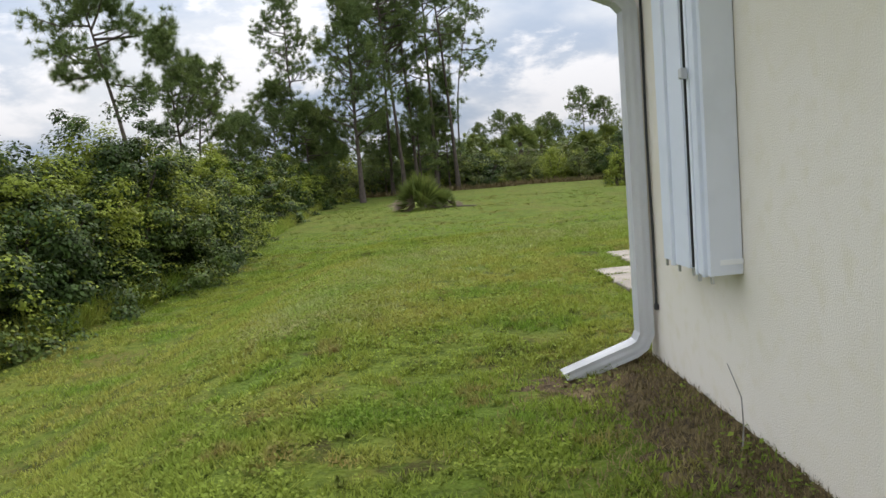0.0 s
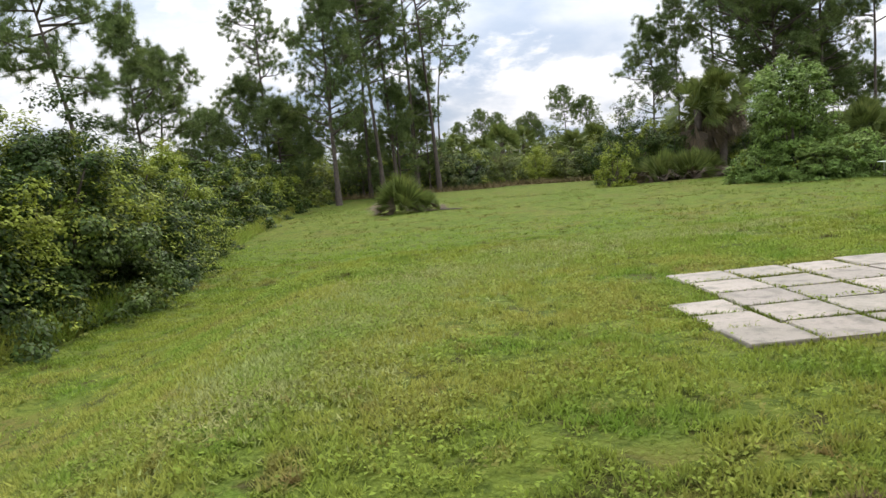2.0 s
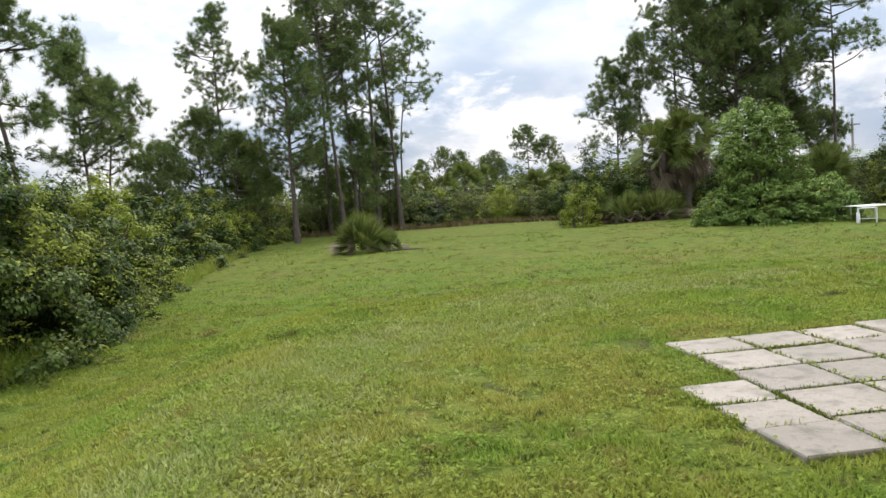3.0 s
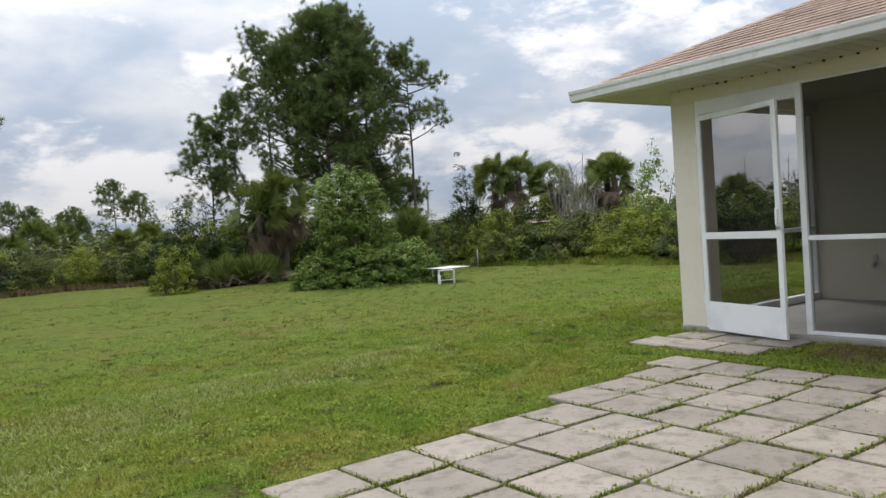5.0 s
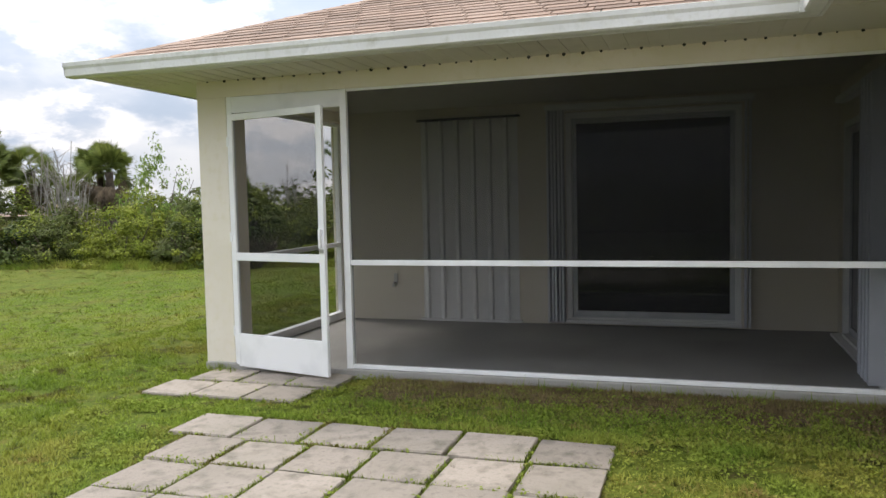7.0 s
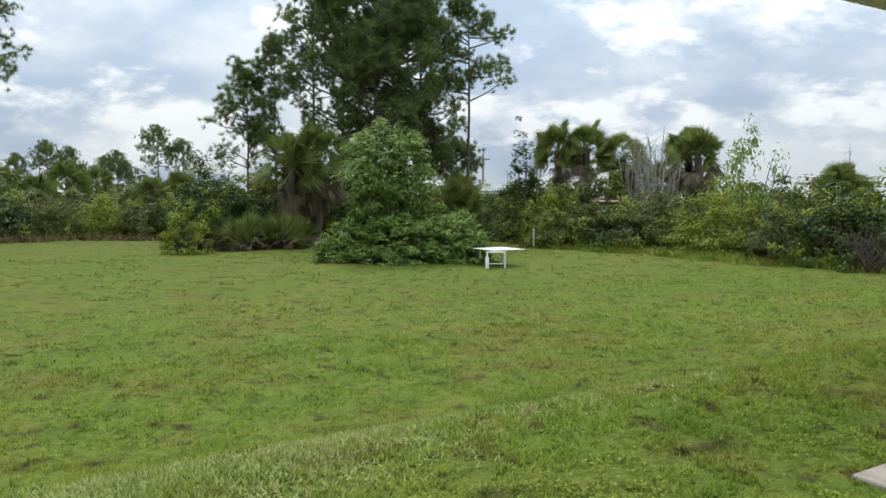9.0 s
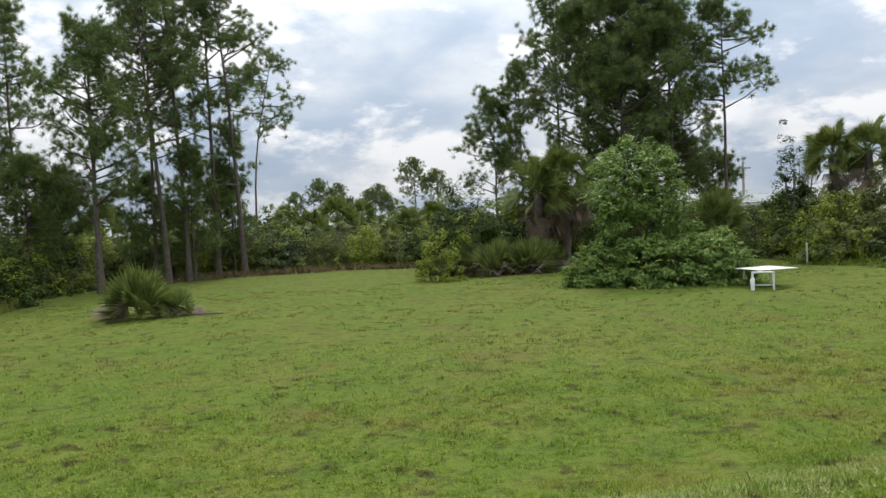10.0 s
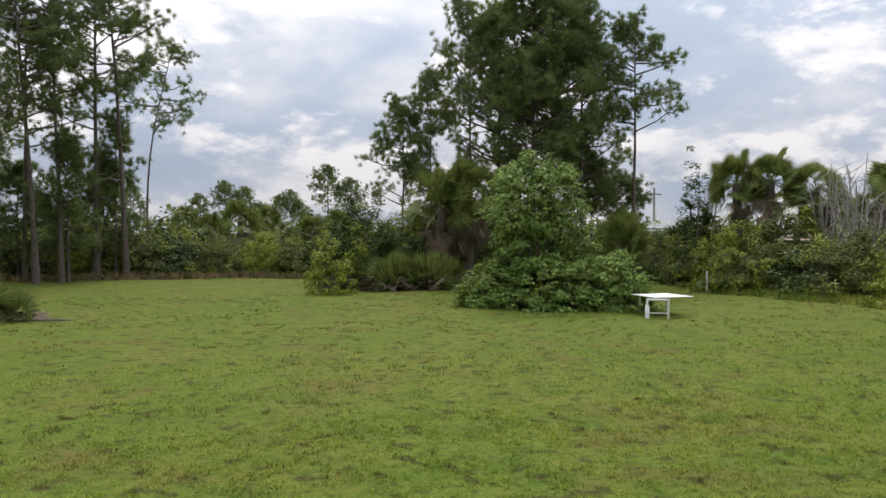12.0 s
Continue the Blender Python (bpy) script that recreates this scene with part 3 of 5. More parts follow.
# storm panels over the lanai window
panels = empty("storm_panel_shutter", WX, 4.0, 0.02, "white corrugated steel storm panels bolted over an opening", "shutter")
pb = (WX, 4.0, 0.02)
n_p = 3
for k in range(n_p):
    w = (LP1 - LP0 + 0.08) / n_p
    y0 = LP0 - 0.04 + k * w
    pr = []
    for j in range(2):
        u = y0 + w * j / 2
        pr += [(u, 0.0), (u + w * 0.27, 0.004), (u + w * 0.30, 0.05), (u + w * 0.34, 0.05), (u + w * 0.45, 0.0)]
    pr.append((y0 + w - 0.001, 0.0))
    bm = bmesh.new()
    lo = [bm.verts.new((WX - 0.016 - d, u, 0.03)) for u, d in pr]
    hi = [bm.verts.new((WX - 0.016 - d, u, 2.36)) for u, d in pr]
    lo2 = [bm.verts.new((WX - 0.012 - d, u, 0.03)) for u, d in pr]
    hi2 = [bm.verts.new((WX - 0.012 - d, u, 2.36)) for u, d in pr]
    for i in range(len(pr) - 1):
        bm.faces.new((lo[i], lo[i + 1], hi[i + 1], hi[i]))
        bm.faces.new((lo2[i + 1], lo2[i], hi2[i], hi2[i + 1]))
    bmesh.ops.recalc_face_normals(bm, faces=bm.faces[:])
    under(part("storm_panel", bm, PANEL, panels), pb)
under(part("track", boxes((WX - 0.07, WX - 0.002, LP0 - 0.07, LP1 + 0.07, 2.363, 2.385)), DARK, panels, "dark header track"), pb)
under(part("track", boxes((WX - 0.06, WX - 0.002, LP0 - 0.07, LP1 + 0.07, 0.002, 0.03)), PANEL, panels), pb)
# hose bib
bib = tagged(part("hose_bib", boxes((WX - 0.012, WX - 0.002, 4.83, 4.88, 0.42, 0.56), (WX - 0.09, WX - 0.012, 4.845, 4.865, 0.44, 0.46), (WX - 0.095, WX - 0.07, 4.835, 4.875, 0.40, 0.44), bevel=0.003), BRASS), "metal hose bib on the lanai wall", "faucet")


def sliding_door(name, length, height, mount, side_shutter):
    """A framed two-leaf glass slider in its own plane (x along, y out of the wall), placed by mount."""
    d = empty(name, 0, 0, 0, "white framed sliding glass door with dark panes", "door", kind="structure")
    for nm, s in (("door_frame", (0, 0.06, -0.10, 0.02, 0, height)), ("door_frame", (length - 0.06, length, -0.10, 0.02, 0, height)), ("door_frame", (0.06, length - 0.06, -0.10, 0.02, height - 0.06, height)), ("door_frame", (0.06, length - 0.06, -0.10, 0.03, 0.0, 0.05))):
        part(nm, boxes(s, bevel=0.003), TRIM, d)
    x0, x1, yb = 0.06, length - 0.06, -0.045
    leaf = part("leaf", boxes((x0, x0 + 0.05, yb - 0.015, yb + 0.015, 0.05, height - 0.06), (x1 - 0.05, x1, yb - 0.015, yb + 0.015, 0.05, height - 0.06), (x0 + 0.05, x1 - 0.05, yb - 0.015, yb + 0.015, 0.05, 0.12), (x0 + 0.05, x1 - 0.05, yb - 0.015, yb + 0.015, height - 0.12, height - 0.06)), GALV, d)
    part("pane", boxes((x0 + 0.05, x1 - 0.05, yb - 0.004, yb + 0.004, 0.12, height - 0.12)), GLASS, leaf)
    part("handle", boxes((x0 + 0.012, x0 + 0.038, yb + 0.015, yb + 0.04, 0.95, 1.15), bevel=0.005), BRASS, leaf)
    if side_shutter:
        for k, x in enumerate((-0.20, -0.16, -0.12, -0.08, -0.04, length + 0.03, length + 0.07)):
            part("shutter_blade", boxes((x, x + 0.022, 0.004, 0.10 if k % 2 else 0.13, 0.0, height + 0.03), bevel=0.003), SHUTTER, d)
        part("shutter_track", boxes((-0.22, length + 0.12, 0.004, 0.12, height + 0.03, height + 0.09)), TRIM, d)
        part("shutter_track", boxes((0, length, 0.032, 0.12, 0.0, 0.035)), TRIM, d)
    d.matrix_world = mount
    return d


sliding_door("door_1", LW1 - LW0, 2.34, Matrix.Translation((WX, LW1, 0.03)) @ Matrix(((0, -1, 0, 0), (-1, 0, 0, 0), (0, 0, 1, 0), (0, 0, 0, 1))), True)
sliding_door("door_2", SY1 - SY0, 2.10, Matrix.Translation((SY0, 0, 0.002)), False)
stack = empty("accordion_shutter", 0.35, 0.1, 0, "white accordion shutter folded beside the lanai side door", "shutter")
stb = (0.35, 0.1, 0)
for k in range(7):
    x = 0.14 + k * 0.062
    under(part("blade", boxes((x, x + 0.05, 0.004, 0.17 if k % 2 else 0.20, 0.03 + 0.01 * (k % 2), 2.28), bevel=0.006), SHUTTER, stack), stb)
under(part("track", boxes((0.12, SY1, 0.004, 0.10, 2.285, 2.34)), TRIM, stack), stb)
under(part("track", boxes((0.10, SY1 + 0.1, 0.004, 0.11, 0.002, 0.025)), TRIM, stack), stb)

tx, ty = 9.56, 8.23
tz = float(ground_z(tx, ty))
tank = empty("water_tank", tx, ty, tz, "blue plastic tank with a wide pale-rimmed head on the lawn", "tank")
bm = bmesh.new()
bmesh.ops.create_cone(bm, cap_ends=True, segments=24, radius1=0.19, radius2=0.17, depth=0.70, matrix=Matrix.Translation((0, 0, 0.35)))
bmesh.ops.bevel(bm, geom=[e for e in bm.edges if e.calc_face_angle(0) > 1], offset=0.02, segments=2, affect="EDGES")
part("body", bm, BLUE, tank)
part("head", boxes((-0.26, 0.26, -0.24, 0.24, 0.70, 0.93), bevel=0.03), BLUE, tank)
part("rim", boxes((-0.27, 0.27, -0.25, 0.25, 0.93, 0.955), bevel=0.006), PLASTIC, tank, "pale plastic rim")
part("foot", boxes((-0.42, 0.2, -0.2, 0.2, 0.0, 0.04), bevel=0.008), PLASTIC, tank, "white base plate")

# ---- patio ----
PX, PY, PITX, PITY = -1.50, 4.19, 0.456, 0.476
patio = empty("patio", -3.5, 3.0, -0.05, "weathered square concrete paver patio with grass in the joints", "patio", kind="structure")
pab = Vector((-3.5, 3.0, -0.05))
rng = random.Random(5)


def paver_mesh(seed):
    r = random.Random(seed)
    bm = boxes((-0.217, 0.217, -0.225, 0.225, -0.06, 0.0), bevel=0.011)
    for v in bm.verts:
        v.co.x += r.uniform(-0.004, 0.004)
        v.co.y += r.uniform(-0.004, 0.004)
        v.co.z += r.uniform(-0.002, 0.002)
    me = bpy.data.meshes.new("paver")
    bm.to_mesh(me)
    bm.free()
    me.materials.append(PAVER)
    return me


PAVERS = [paver_mesh(s) for s in range(6)]
patio_cells = []      # centre and half-sizes of each paver
starts, stops = (4.62, 4.44, 4.41, 4.38, 4.16, 4.13, 4.10, 4.08, 4.06), (1.80, 1.80, 1.36, 1.36, 0.92, 0.92, 0.92, 1.82, 1.82)
for i, (ya, yb) in enumerate(zip(starts, stops)):
    n = round((ya - yb) / 0.462)
    for j in range(n):
        patio_cells.append((PX - (i + 0.5) * PITX, ya - (j + 0.5) * (ya - yb) / n, 0.217, (ya - yb) / n / 2 - 0.013))
for j in range(3):
    patio_cells.append((PX - 9 * PITX - 0.19, 3.0 - (j + 0.5) * 0.393, 0.18, 0.184))
PZ = -0.008


def lay(cells, z, parent, base):
    for x, y, hx, hy in cells:
        ob = new("paver", rng.choice(PAVERS))
        ob.parent = parent
        ob.matrix_basis = pose(x - base[0] + rng.uniform(-0.006, 0.006), y - base[1] + rng.uniform(-0.006, 0.006), z - base[2] + rng.uniform(-0.006, 0.006), rng.uniform(-0.8, 0.8), rng.uniform(-0.8, 0.8), rng.choice((0, 180)) + rng.uniform(-0.8, 0.8)) @ Matrix.Diagonal((hx / 0.217, hy / 0.225, 1, 1))


lay(patio_cells, PZ, patio, pab)
step_pad = empty("door_step_pavers", -0.5, 4.7, -0.08, "two rows of pale concrete pavers before the screen door", "paving", kind="structure")
pad_cells = [(-0.255 - r * 0.46, 4.37 + c * 0.47 + r * 0.12, 0.215, 0.222) for r in range(2) for c in range(3)]
lay(pad_cells, -0.048, step_pad, Vector((-0.5, 4.7, -0.08)))



# ---- plants ----
def unit(v):
    return v / np.maximum(np.linalg.norm(v, axis=-1, keepdims=True), 1e-9)


def leaf_cards(P, N, size, rs, slim=0.5):
    """A four-cornered leaf at each point, facing about N."""
    n = len(P)
    t = unit(np.cross(N, rs.normal(size=(n, 3))))
    b = unit(np.cross(N, t))
    s = size * rs.uniform(0.6, 1.3, (n, 1))
    V = np.stack([P - t * s * 0.5, P - b * s * slim * 0.5 + N * s * 0.08, P + t * s * 0.6 - N * s * 0.1, P + b * s * slim * 0.5 + N * s * 0.08], 1).reshape(-1, 3)
    return V, np.arange(4 * n).reshape(-1, 4)


def cloud(rs, n_clumps, leaves, axes, clump_r, centre=0.0, hollow=0.7):
    """Points and facings of leaves, in clumps round an uneven dome of the given half-axes that sits on z = 0."""
    d = unit(rs.normal(size=(n_clumps, 3)))
    if not centre:
        d[:, 2] = np.abs(d[:, 2]) * 1.15 - 0.15
    ph = rs.uniform(0, 6.28, 3)
    lump = 1 + 0.16 * np.sin(3 * np.arctan2(d[:, 1], d[:, 0]) + ph[0]) + 0.10 * np.sin(5 * d[:, 2] * 2 + ph[1]) + rs.normal(0, 0.10, n_clumps)
    r = lump * np.where(rs.uniform(size=n_clumps) < 0.8, rs.uniform(0.86, 1.0, n_clumps), rs.uniform(0.35, hollow, n_clumps))
    C = d * r[:, None] * np.array(axes)
    C[:, 2] = np.maximum(C[:, 2] + centre, 0.02)
    cr = clump_r * rs.uniform(0.6, 1.25, n_clumps)
    u = unit(rs.normal(size=(n_clumps, leaves, 3)))
    P = C[:, None] + u * (cr[:, None] * rs.uniform(0.25, 1, (n_clumps, leaves)) ** 0.6)[..., None] * np.array((1, 1, 0.75))
    N = unit(u * 0.7 + d[:, None] * 0.6 + np.array((0, 0, 0.55)) + rs.normal(0, 0.35, u.shape))
    P[..., 2] = np.maximum(P[..., 2], 0.02)
    return P.reshape(-1, 3), N.reshape(-1, 3)


def stems(rs, n, axes, r0=0.03):
    out = []
    for _ in range(n):
        a, l = rs.uniform(0, 6.28), rs.uniform(0.4, 0.85)
        tip = np.array((math.cos(a) * axes[0] * l, math.sin(a) * axes[1] * l, axes[2] * rs.uniform(0.5, 0.9)))
        f = np.array((math.cos(a) * 0.12, math.sin(a) * 0.12, -0.05))
        mid = (f + tip) / 2 + rs.normal(0, 0.08, 3)
        out.append(tube([f, mid, tip], [r0, r0 * 0.7, r0 * 0.25], 5))
    return joined(out)


def shrub(name, label, mat, axes, clumps, leaves, clump_r, leaf, seed, slim=0.5, n_stems=9, extra=(), centre=0.0, crest=False):
    rs = np.random.RandomState(seed)
    ob = empty(name, 0, 0, 0, label, "shrub")
    V, F = leaf_cards(*cloud(rs, clumps, leaves, axes, clump_r, centre), leaf, rs, slim)
    fast("foliage", V, F, mat, ob)
    for m2, share in extra:
        p, q = cloud(rs, int(clumps * share), leaves, [a * 1.04 for a in axes], clump_r, centre)
        if crest:          # sunlit tops put into the colour: bright leaves on the upper side only
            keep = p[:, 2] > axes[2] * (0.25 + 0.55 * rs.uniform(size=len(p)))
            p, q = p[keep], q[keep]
        V, F = leaf_cards(p, q, leaf, rs, slim)
        fast("young_leaves", V, F, m2, ob)
    V, F = stems(rs, n_stems, (axes[0], axes[1], axes[2] + centre), 0.014 + 0.012 * axes[2])
    fast("stem_work", V, F, BARK, ob)
    return ob


def sprays(ob, mat, axes, n, leaf, seed, up=0.3, reach=0.5, centre=0.0, name="vine_growth"):
    """Arching shoots set with leaves in two ranks, from the outside of a shrub."""
    rs = np.random.RandomState(seed)
    d = unit(rs.normal(size=(n, 3)))
    d[:, 2] = np.abs(d[:, 2])
    root = d * np.array(axes) * rs.uniform(0.82, 1.0, (n, 1)) + np.array((0, 0, centre))
    go = unit(d * (1, 1, 0.4) + rs.normal(0, 0.35, (n, 3)) + np.array((0, 0, up)))
    L = reach * rs.uniform(0.5, 1.3, (n, 1))
    P, N = [], []
    k = 12
    for j in range(k):
        t = (j + 1) / k
        c = root + go * L * t + np.array((0, 0, -0.55)) * L * t * t
        side = unit(np.cross(go, (0, 0, 1.0))) * (leaf * 0.55 * (1 if j % 2 else -1))
        P.append(c + side)
        N.append(unit(np.array((0, 0, 1.0)) + d * 0.4 + rs.normal(0, 0.35, (n, 3))))
    P = np.concatenate(P)
    P[:, 2] = np.maximum(P[:, 2], 0.03)
    V, F = leaf_cards(P, np.concatenate(N), leaf, rs, 0.55)
    fast(name, V, F, mat, ob)
    return ob


def put(ob, x, y, turn=0.0, sx=1.0, sz=None, sink=0.03):
    m = pose(x, y, float(ground_z(x, y)) - sink, 0, 0, turn) @ Matrix.Diagonal((sx, sx, sz or sx, 1))
    ob.matrix_basis = m
    return ob


def again(ob, x, y, turn=0.0, sx=1.0, sz=None, label="", group=""):
    m = pose(x, y, float(ground_z(x, y)) - 0.03, 0, 0, turn) @ Matrix.Diagonal((sx, sx, sz or sx, 1)) @ Matrix.Diagonal((1 / ob.scale[0], 1 / ob.scale[1], 1 / ob.scale[2], 1))
    return tagged(copy_thing(ob, m), label, "", group)


# -- pines --
def tufts(rs, C, D, needles, length, width):
    """Bursts of needles at C about the ways D: thin triangles."""
    n = len(C)
    d = unit(D[:, None] * 0.75 + rs.normal(0, 0.62, (n, needles, 3)))
    side = unit(np.cross(d, rs.normal(size=d.shape)))
    L = length * rs.uniform(0.65, 1.15, (n, needles, 1))
    o = C[:, None] + d * L * 0.08
    V = np.stack([o - side * width, o + side * width, o + d * L], 2).reshape(-1, 3)
    return V, np.arange(len(V)).reshape(-1, 3)


def pine(label, height, crown_from, spread, n_limbs, tufts_per, seed, lean=(0, 0), trunk_r=0.14, bend=0.0, flat=0.35, group="pines"):
    """A slash pine: a bare, tapered trunk, limbs in the crown and bursts of needles along their outer ends."""
    rs = np.random.RandomState(seed)
    ob = empty("pine_tree", 0, 0, 0, label, "tree", group)
    k = 9
    hs = np.linspace(0, 1, k)
    path = np.stack([lean[0] * hs ** 1.3 + bend * np.sin(hs * 3.1) + rs.normal(0, 0.03, k) * hs, lean[1] * hs + rs.normal(0, 0.03, k) * hs, hs * height], 1)
    rad = 0.68 * trunk_r * (1 - 0.82 * hs) + 0.05 * trunk_r / 0.14 * np.exp(-hs * 14)
    V, F = tube(path, rad, 8)
    fast("trunk", V, F, BARK, ob, smooth=True)
    limbs, C, D = [], [], []
    for i in range(n_limbs):
        f = crown_from + (1 - crown_from) * ((i + rs.uniform(0, 1)) / n_limbs) ** 0.85
        f = min(f, 0.985)
        p = np.array([np.interp(f, hs, path[:, j]) for j in range(3)])
        q = (f - crown_from) / (1 - crown_from)
        reach = spread * (0.45 + 0.75 * math.sin(math.pi * min(1, 0.22 + q * 0.75))) * rs.uniform(0.55, 1.15) * (1 - 0.55 * q ** 3)
        a = rs.uniform(0, 6.28)
        out = np.array((math.cos(a), math.sin(a), 0))
        tip = p + out * reach + np.array((0, 0, reach * rs.uniform(flat - 0.25, flat + 0.35)))
        mid = p + (tip - p) * 0.5 + np.array((0, 0, -0.06 * reach)) + rs.normal(0, 0.05, 3)
        r = 0.018 + 0.013 * reach
        limbs.append(tube([p, mid, tip], [r, r * 0.7, r * 0.3], 5))
        bunches = max(3, round(tufts_per / 3.8))
        for _ in range(bunches):         # needles gather in round bunches along the limb
            s = rs.uniform(0.40, 1.05) if _ else 1.0
            c = (p + (mid - p) * s * 2) if s < 0.5 else mid + (tip - mid) * (s - 0.5) * 2
            c = c + rs.normal(0, (0.10 + 0.10 * reach) if _ else 0.05, 3) * np.array((1, 1, 0.55))
            for _ in range(5):
                off = rs.normal(0, 0.15, 3)
                C.append(c + off)
                D.append(unit(out * 0.35 + np.array((0, 0, 0.6)) + off * 4))
        for _ in range(2):      # twigs
            s = rs.uniform(0.4, 0.9)
            c = mid + (tip - mid) * s
            w = rs.normal(0, 0.26, 3) + out * 0.2
            for off in rs.normal(0, 0.09, (2, 3)):
                C.append(c + w * 0.92 + off)
                D.append(unit(out * 0.3 + np.array((0, 0, 0.6)) + w))
            limbs.append(tube([c, c + w * 0.5, c + w], [r * 0.5, r * 0.35, r * 0.2], 4))
    V, F = joined(limbs)
    fast("branchwork", V, F, BARK, ob)
    V, F = tufts(rs, np.array(C), np.array(D), 42, 0.25, 0.0088)
    fast("crown", V, F, NEEDLE, ob)
    return ob


def dead_limbs(ob, height, lo, hi, n, seed):
    rs = np.random.RandomState(seed)
    out = []
    for _ in range(n):
        z = rs.uniform(lo, hi) * height
        a = rs.uniform(0, 6.28)
        w = np.array((math.cos(a), math.sin(a), rs.uniform(-0.2, 0.5))) * rs.uniform(0.4, 1.1)
        out.append(tube([(0, 0, z), w * 0.6 + (0, 0, z), w + (0, 0, z + 0.1)], [0.022, 0.015, 0.006], 5))
    V, F = joined(out)
    fast("dead_branchwork", V, F, GREYWOOD, ob)


TALL = "tall slash pine with a bare trunk and tufted crown"
P = lambda *a, **k: pine(*a, **k)
# the stand beyond the palmetto
put(P("bushy slash pine with needles nearly to the ground", 9.7, 0.26, 1.75, 62, 15, 11, trunk_r=0.17), -10.0, 34.4)
put(P("slender pine with a sparse open crown", 11.0, 0.42, 1.25, 34, 8, 12, trunk_r=0.12), -13.3, 36.7)
put(P(TALL, 13.2, 0.42, 1.7, 46, 12, 13, lean=(-0.9, 0), trunk_r=0.15), -7.9, 37.0)
put(P(TALL, 13.8, 0.45, 1.6, 40, 11, 14, lean=(-0.5, 0.3), trunk_r=0.14), -7.2, 38.2)
put(P(TALL, 12.6, 0.40, 1.5, 36, 10, 15, lean=(0.2, 0), trunk_r=0.13), -8.6, 39.0)
a1 = put(P(TALL, 13.2, 0.46, 1.7, 40, 12, 16, trunk_r=0.17), -6.1, 39.9)
dead_limbs(a1, 13.2, 0.2, 0.45, 6, 2)
a2 = put(P("leaning slash pine with a bare trunk and tufted crown", 13.5, 0.52, 1.6, 36, 12, 17, lean=(-0.75, 0), trunk_r=0.16), -4.95, 39.7)
dead_limbs(a2, 13.5, 0.3, 0.5, 5, 3)
put(P("thin young pine with a short crown", 6.6, 0.45, 0.8, 22, 7, 18, trunk_r=0.07), -5.4, 40.4)
put(P("thin curved pine with tufts at its top", 11.4, 0.58, 1.75, 20, 11, 19, lean=(1.2, 0), bend=-0.45, trunk_r=0.10, flat=0.2), -4.2, 45.9)
put(P("young bushy pine in the stand", 5.6, 0.15, 1.0, 40, 9, 20, trunk_r=0.08), -7.0, 38.6)
put(P("young bushy pine in the stand", 5.0, 0.15, 0.95, 36, 9, 21, trunk_r=0.08), -5.9, 41.0)
put(P("young bushy pine in the stand", 4.6, 0.12, 1.0, 36, 9, 22, trunk_r=0.08), -9.0, 40.0)
# behind the hedge
put(P("crooked pine with a broad flat crown over the hedge", 8.2, 0.54, 2.1, 22, 24, 23, lean=(-1.3, 0.2), trunk_r=0.15, flat=0.12), -16.2, 21.6)
put(P("round-headed pine with forked trunks", 7.4, 0.44, 1.5, 30, 15, 24, lean=(-0.4, 0), trunk_r=0.11), -16.2, 27.0)
put(P("round-headed pine with forked trunks", 6.2, 0.45, 1.0, 18, 11, 25, lean=(0.6, 0), trunk_r=0.09), -15.9, 27.2)
put(P("medium pine with dense dark needles", 6.2, 0.18, 1.3, 46, 12, 26, trunk_r=0.10), -14.3, 36.4)
put(P("medium pine with dense dark needles", 5.0, 0.15, 1.15, 42, 12, 27, trunk_r=0.10), -12.6, 35.4)
put(P("medium pine with dense dark needles", 4.6, 0.15, 1.2, 40, 12, 28, trunk_r=0.10), -15.6, 34.2)
put(P("medium pine with dense dark needles", 4.6, 0.2, 1.1, 36, 12, 29, trunk_r=0.09), -11.9, 37.6)
# the great clump behind the round shrub
G2 = "pines of the great clump"
put(P("great dense slash pine, dark green", 13.2, 0.30, 2.5, 84, 23, 31, trunk_r=0.20, group=G2), 11.9, 36.2)
put(P("great dense slash pine, dark green", 13.8, 0.32, 2.4, 80, 23, 32, lean=(0.4, 0), trunk_r=0.20, group=G2), 13.2, 37.2)
put(P("great dense slash pine, dark green", 12.0, 0.28, 2.1, 70, 21, 33, trunk_r=0.18, group=G2), 10.8, 37.4)
put(P("great dense slash pine, dark green", 11.2, 0.30, 2.0, 56, 15, 34, trunk_r=0.16, group=G2), 14.0, 35.6)
put(P("tall slash pine with an open crown", 12.9, 0.50, 1.5, 38, 11, 35, lean=(-0.3, 0), trunk_r=0.14, group=G2), 10.3, 39.4)
put(P("slender pine with an open crown", 9.4, 0.40, 1.2, 32, 10, 36, trunk_r=0.11, group=G2), 8.4, 40.0)
put(P("slender pine with an open crown", 8.0, 0.35, 1.3, 34, 10, 37, trunk_r=0.10, group=G2), 7.1, 40.2)
put(P("straight lone pine with a high rounded crown", 11.3, 0.56, 1.75, 32, 14, 38, lean=(0.1, 0), trunk_r=0.14, group=G2), 16.15, 34.8)
for i, (x, y, h) in enumerate(((15.0, 36.4, 5.6), (15.5, 36.8, 5.0), (14.4, 37.0, 5.8), (16.6, 36.0, 4.4))):
    put(P("thin young pine with a sparse top", h, 0.5, 0.8, 16, 7, 40 + i, trunk_r=0.05, group=G2), x, y)
